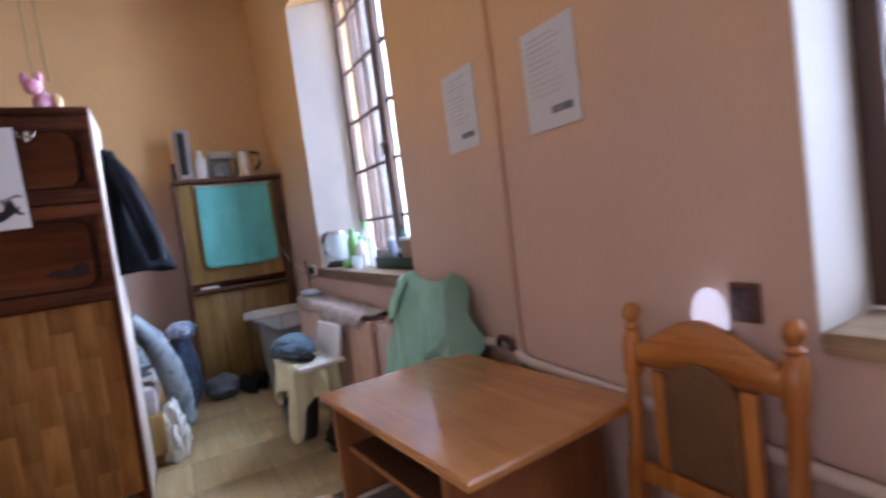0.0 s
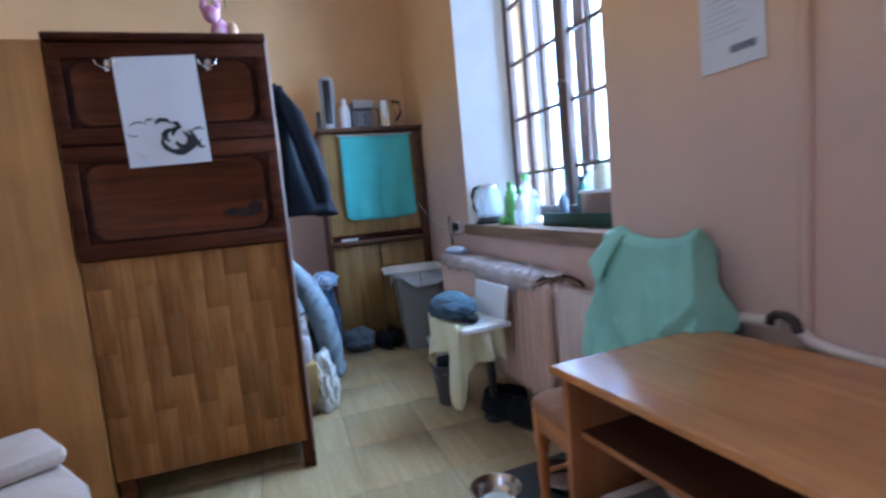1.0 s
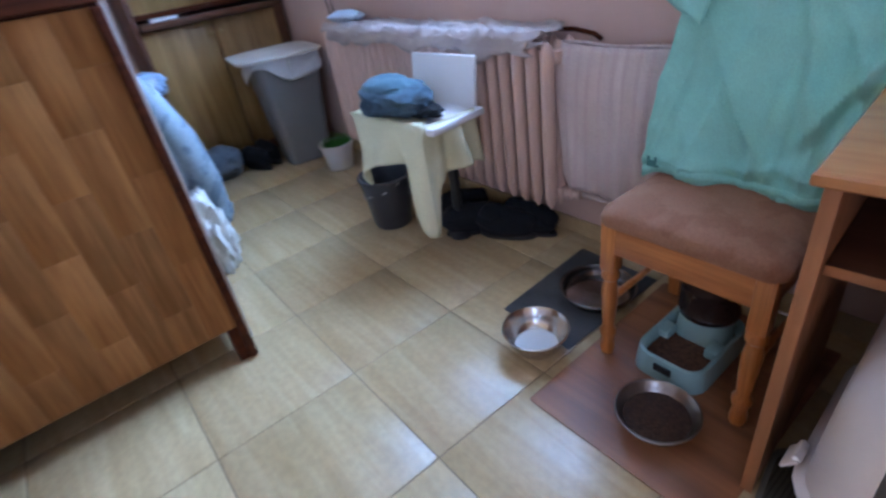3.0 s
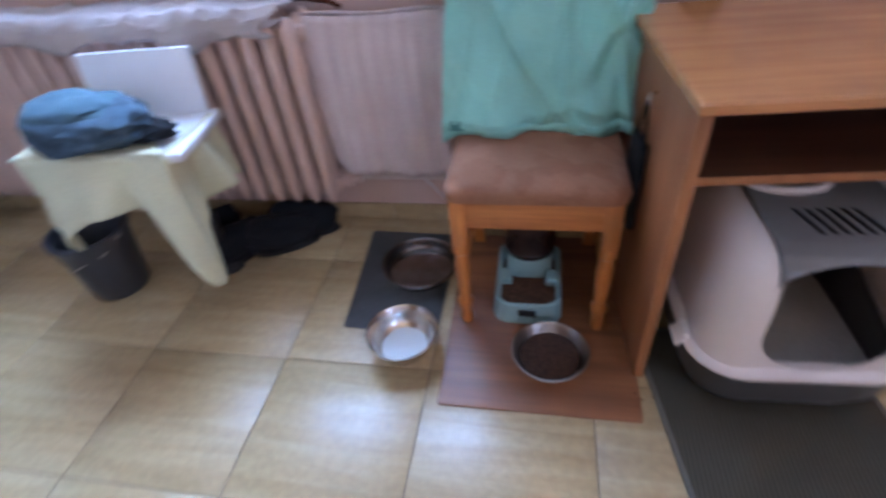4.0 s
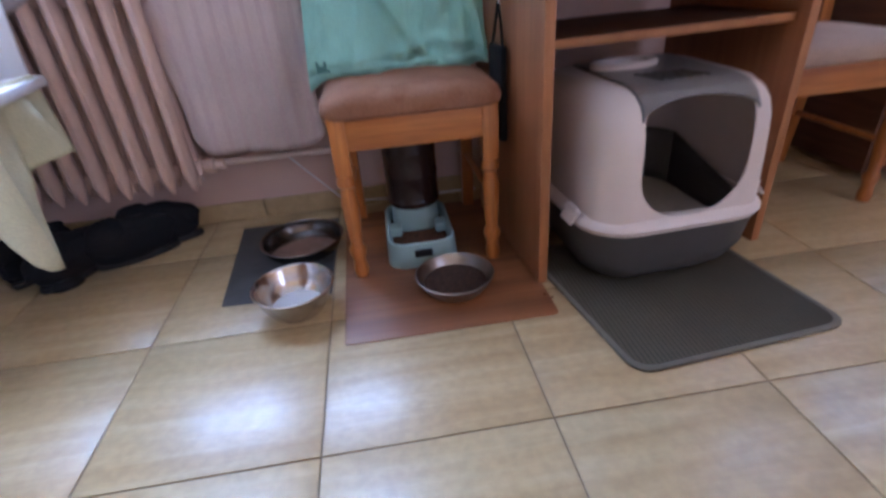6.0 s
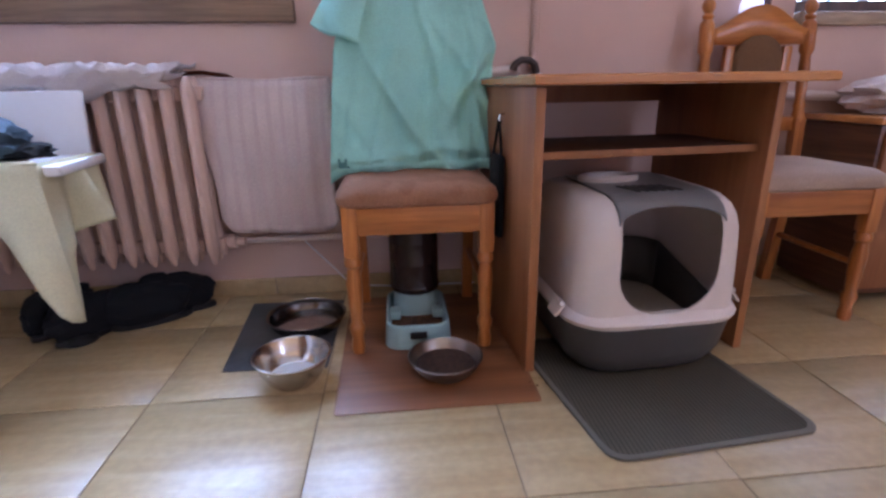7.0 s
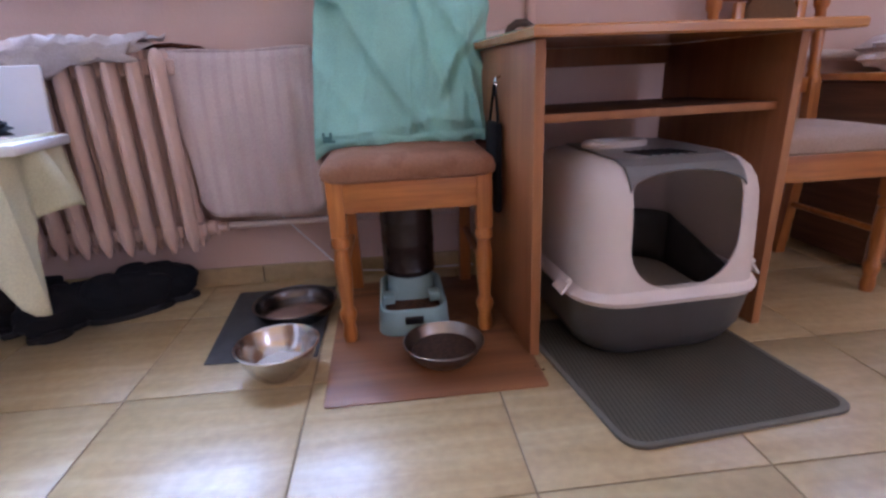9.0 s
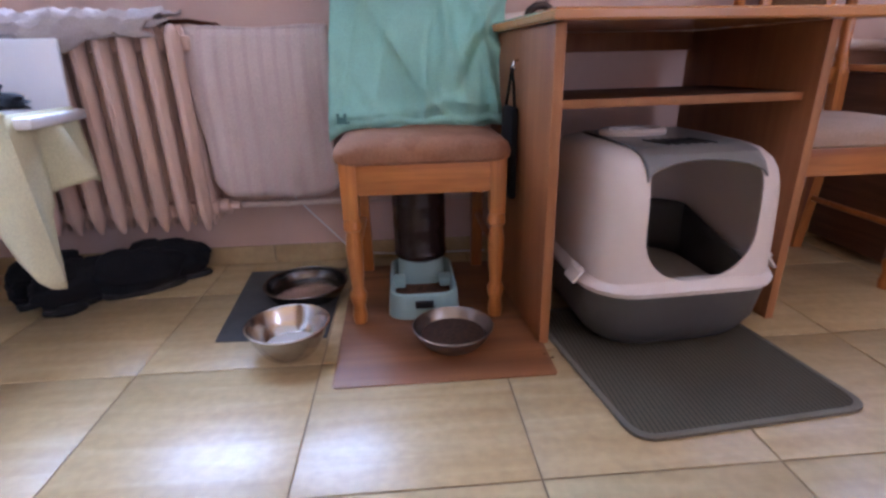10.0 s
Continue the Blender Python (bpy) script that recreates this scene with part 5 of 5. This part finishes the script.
# bed corner behind the wardrobe
bd = root("bed", pose(0, 0, 0), "low bed behind the wardrobe, heaped with bedding", "bed")
part("frame", boxm((-4.35, 3.45, 0.20), (1.20, 1.70, 0.24), 0.01), OCHREW, bd)
part("mattress", boxm((-4.35, 3.45, 0.40), (1.14, 1.66, 0.18), 0.04), LINEN, bd)
for x, y in ((-3.82, 2.66), (-4.88, 2.66), (-3.82, 4.24), (-4.88, 4.24)):
    part("leg", boxm((x, y, 0.04), (0.06, 0.06, 0.08), 0.004), OCHREW, bd)
br = root("blanket_roll", pose(0, 0, 0), "blue and white patterned blanket hanging off the bed", "blanket")
roll = tube(bmesh.new(), [(-3.84, 4.20, 0.92), (-3.86, 4.29, 0.78), (-3.90, 4.36, 0.58), (-3.94, 4.40, 0.38), (-3.965, 4.415, 0.26)], [0.05, 0.068, 0.076, 0.076, 0.06], 22)
for v in roll.verts:
    v.co += v.normal * 0.0 + Vector((1, 1, 0)) * 0.012 * noise.noise(v.co * 11)
part("roll", roll, DUVET, br)
part("folded_end", lump(bmesh.new(), (-3.975, 4.425, 0.215), (0.06, 0.06, 0.075), 0.25, 3.0, 4.4, 3), DUVET, br, "crumpled lower end")
thing("bedding", lump(bmesh.new(), (-4.3, 3.75, 0.58), (0.55, 0.50, 0.16), 0.25, 2.2, 4.0, 4, 0.48), DUVET, "heaped blue and white bedding", "bedding")
thing("crumpled_garment", lump(bmesh.new(), (-4.86, 4.44, 0.30), (0.13, 0.13, 0.32), 0.22, 2.0, 6.0, 4, 0.0), cloth_material("navy_denim_pile", (0.06, 0.09, 0.15), (0.10, 0.15, 0.24)), "dark blue clothes piled on the floor", "clothes")
thing("thrown_shirt", lump(bmesh.new(), (-4.84, 4.47, 0.66), (0.12, 0.11, 0.07), 0.28, 2.4, 8.0, 4), cloth_material("light_blue_cotton", (0.42, 0.55, 0.76), (0.62, 0.66, 0.74)), "light blue shirt thrown on the clothes pile", "shirt")
thing("white_rug", lump(bmesh.new(), (-3.86, 4.335, 0.14), (0.12, 0.085, 0.20), 0.35, 2.6, 2.7, 4, 0.0), cloth_material("white_fleece", (0.80, 0.78, 0.72), fine=90), "white fleecy cloth bundled on the floor", "cloth")
thing("grey_bag", lump(bmesh.new(), (-5.00, 4.72, 0.09), (0.15, 0.14, 0.10), 0.2, 2.0, 1.7, 4, 0.0), GREYC, "slumped grey cloth bag on the floor", "bag")
for x, y, rz in ((-4.93, 4.93, -70), (-4.98, 5.03, -80)):
    shoe(pose(x, y, 0, 0, 0, rz), "black slipper in front of the cabinet")

# ---------------------------------------------------------------- tall cabinet
CX = -5.17
tc = root("secretaire", pose(0, 0, 0), "brown secretaire with an ochre front and dark frame", "cabinet")
cy0, cy1 = 4.585, 5.485
ym, wy = (cy0 + cy1) / 2, cy1 - cy0
part("top", boxm((CX - 0.21, ym, 1.885), (0.50, wy + 0.02, 0.035), 0.005), CABW, tc)
for y in (cy0 + 0.012, cy1 - 0.035):
    part("side", boxm((CX - 0.22, y, 0.93), (0.44, 0.024 if y < 5 else 0.07, 1.87), 0.003), CABW, tc)
part("back", boxm((CX - 0.43, ym, 0.93), (0.016, wy - 0.1, 1.86)), CABW, tc)
part("flap", boxm((CX - 0.03, ym - 0.02, 1.42), (0.022, wy - 0.10, 0.88), 0.003), OCHREW, tc, "ochre veneered front")
part("ledge", boxm((CX - 0.12, ym - 0.02, 0.915), (0.40, wy - 0.09, 0.035), 0.006), CABW, tc)
part("rail", boxm((CX - 0.012, ym - 0.02, 0.965), (0.03, wy - 0.10, 0.03), 0.003), DARKW, tc)
for s in (-1, 1):
    d = part("door", boxm((CX - 0.01, ym - 0.02 + s * 0.205, 0.485), (0.02, 0.40, 0.80), 0.004), OCHREW, tc, "ochre veneered door")
    part("knob", lathe(bmesh.new(), [(0.006, 0), (0.006, 0.012), (0.012, 0.018), (0.012, 0.026), (0.004, 0.03)], 12), BRASS, d, at=pose(CX, ym - 0.02 + s * 0.03, 0.82, 0, 90, 0))
part("plinth", boxm((CX - 0.22, ym, 0.04), (0.40, wy - 0.1, 0.08)), CABW, tc)
tt = sheet(lambda u, v: (CX + 0.034 + 0.010 * math.sin(9 * u + 1) * v - 0.03 * math.exp(-((u - 0.53) / 0.025) ** 2) * v + 0.012 * math.sin(21 * u) * v, 4.745 + 0.63 * u + 0.012 * (1 - 2 * u) * (1 - v), 1.83 - 0.72 * v + 0.03 * (abs(2 * u - 1) ** 10) * v ** 8 - 0.01 * math.sin(3 * u)), 36, 24)
thicken(thing("turquoise_towel", tt, TOWELT, "turquoise towel hung over the secretaire's front", "towel", "towels"), 0.008)
rod = tube(bmesh.new(), [(CX + 0.015, 4.74, 1.835), (CX + 0.015, 5.40, 1.835)], 0.006, 8)
thing("towel_rod", rod, WHITEP, "thin white rod carrying the turquoise towel", "rod")
thing("wire", tube(bmesh.new(), [(CX + 0.02, 5.40, 1.22), (CX + 0.05, 5.43, 1.14), (CX + 0.16, 5.46, 1.06), (CX + 0.40, 5.48, 1.0), (-4.43, 5.485, 0.99)], 0.003, 6), WHITEP, "thin pale wire from the secretaire to the socket", "wire")
thing("remote", boxm((CX + 0.03, 4.75, 0.942), (0.05, 0.15, 0.018), 0.004), WHITEP, "small pale box lying on the ledge", "box")

TZ = 1.9025
hf = root("tower_fan", pose(-5.33, 4.715, TZ) @ Matrix.Diagonal((1.3, 1.35, 1.04, 1)), "tall grey tower fan on the secretaire", "fan")
part("base", lathe(bmesh.new(), [(0.065, 0), (0.06, 0.015), (0.03, 0.025)], 22), BLACKP, hf)
part("column", loft(bmesh.new(), [rounded(0.085, 0.10, 0.04, 0.02), rounded(0.085, 0.10, 0.04, 0.42), rounded(0.06, 0.07, 0.03, 0.445)]), plain("silver_plastic", (0.42, 0.42, 0.43), 0.3), hf)
part("grille", boxm((0.041, -0.005, 0.235), (0.008, 0.045, 0.36), 0.003), BLACKP, hf)
thing("speaker", boxm((-5.33, 4.62, TZ + 0.085), (0.07, 0.035, 0.17), 0.006), BLACKP, "small black box beside the fan", "box")
bottle(-5.24, 4.84, TZ, 0.048, 0.26, WHITEP, WHITEP, "white plastic bottle on the secretaire")
cm = root("coffee_maker", pose(-5.34, 5.01, TZ) @ Matrix.Diagonal((1.0, 1.15, 1.05, 1)), "grey and clear drip coffee maker", "coffee maker")
part("body", boxm((-0.06, 0, 0.12), (0.10, 0.17, 0.24), 0.012), plain("grey_machine_plastic", (0.30, 0.29, 0.30), 0.35), cm)
part("head", boxm((0.03, 0, 0.205), (0.13, 0.16, 0.065), 0.012), plain("pale_machine_plastic", (0.50, 0.48, 0.48), 0.35), cm)
part("plate", boxm((0.03, 0, 0.01), (0.14, 0.17, 0.02), 0.006), BLACKP, cm)
part("jug", lathe(bmesh.new(), [(0.05, 0.022), (0.06, 0.06), (0.05, 0.13), (0.046, 0.13), (0.055, 0.06), (0.045, 0.026)], 20, 0.04), BLUEGLASS, cm)
part("handle", tube(bmesh.new(), [(0.09, 0, 0.12), (0.125, 0, 0.11), (0.125, 0, 0.06), (0.095, 0, 0.05)], 0.007, 8), BLACKP, cm)
kt2 = root("steel_kettle", pose(-5.30, 5.22, TZ) @ Matrix.Diagonal((1.15, 1.15, 1.15, 1)), "brushed steel kettle with black handle", "kettle")
part("body", lathe(bmesh.new(), [(0.075, 0), (0.078, 0.02), (0.07, 0.15), (0.055, 0.21), (0.02, 0.225)], 24), STEEL, kt2)
part("handle", tube(bmesh.new(), [(0.0, 0.05, 0.21), (0.0, 0.11, 0.20), (0.0, 0.12, 0.12), (0.0, 0.08, 0.06)], 0.011, 10), BLACKP, kt2)
part("spout", tube(bmesh.new(), [(0.0, -0.055, 0.16), (0.0, -0.095, 0.20)], [0.022, 0.012], 10), STEEL, kt2)

# bin in the corner
bn = root("waste_bin", pose(-4.85, 5.24, -0.0, 0, 0, -8), "grey waste bin lined with a white bag", "bin")
part("body", loft(bmesh.new(), [rounded(0.27, 0.28, 0.05, 0.0), rounded(0.27, 0.28, 0.05, 0.01), rounded(0.37, 0.40, 0.06, 0.63), rounded(0.35, 0.38, 0.06, 0.63), rounded(0.26, 0.27, 0.05, 0.02)]), GREYB, bn)


def bag(u, v):
    a = 2 * math.pi * u
    k = 1.0 + 0.05 * noise.noise(Vector((math.cos(a) * 3, math.sin(a) * 3, v * 3)))
    c, s = math.cos(a), math.sin(a)
    q = 1 / max(abs(c), abs(s)) ** 0.75
    h = 0.10 + 0.05 * math.sin(3 * a + 1)
    return ((0.195 + 0.01 * v) * q * c * k, (0.21 + 0.01 * v) * q * s * k, 0.665 - h * v + 0.012 * math.sin(7 * a))


thicken(part("bag", sheet(bag, 60, 8), WHITEC, bn, "white bag folded over the rim"), 0.004)
part("lid", loft(bmesh.new(), [rounded(0.44, 0.50, 0.06, 0.655, cy=-0.03), rounded(0.45, 0.51, 0.06, 0.672, cy=-0.03), rounded(0.34, 0.38, 0.06, 0.684, cy=-0.03)]), plain("pale_lid", (0.80, 0.77, 0.73), 0.5), bn, "pale flat lid")

# ---------------------------------------------------------------- floor tiles
P, GX = 0.430, -2.391
ROWS = [4.405 - 0.437 * k for k in range(8, 0, -1)] + [4.405, 4.806, 5.236, 5.666]
tile_mesh = to_mesh("tile", boxm((0, 0, 0), (P - 0.004, P - 0.004, 0.012), 0.0008), TILE)
for i in range(math.floor((X0 - GX) / P), math.ceil((X1 - GX) / P)):
    for y0, y1 in zip(ROWS, ROWS[1:]):
        t = new("tile", tile_mesh)
        t.parent = floor
        t.matrix_basis = pose(GX + (i + 0.5) * P, (y0 + y1) / 2, -0.006) @ Matrix.Diagonal((1, (y1 - y0) / P, 1, 1))
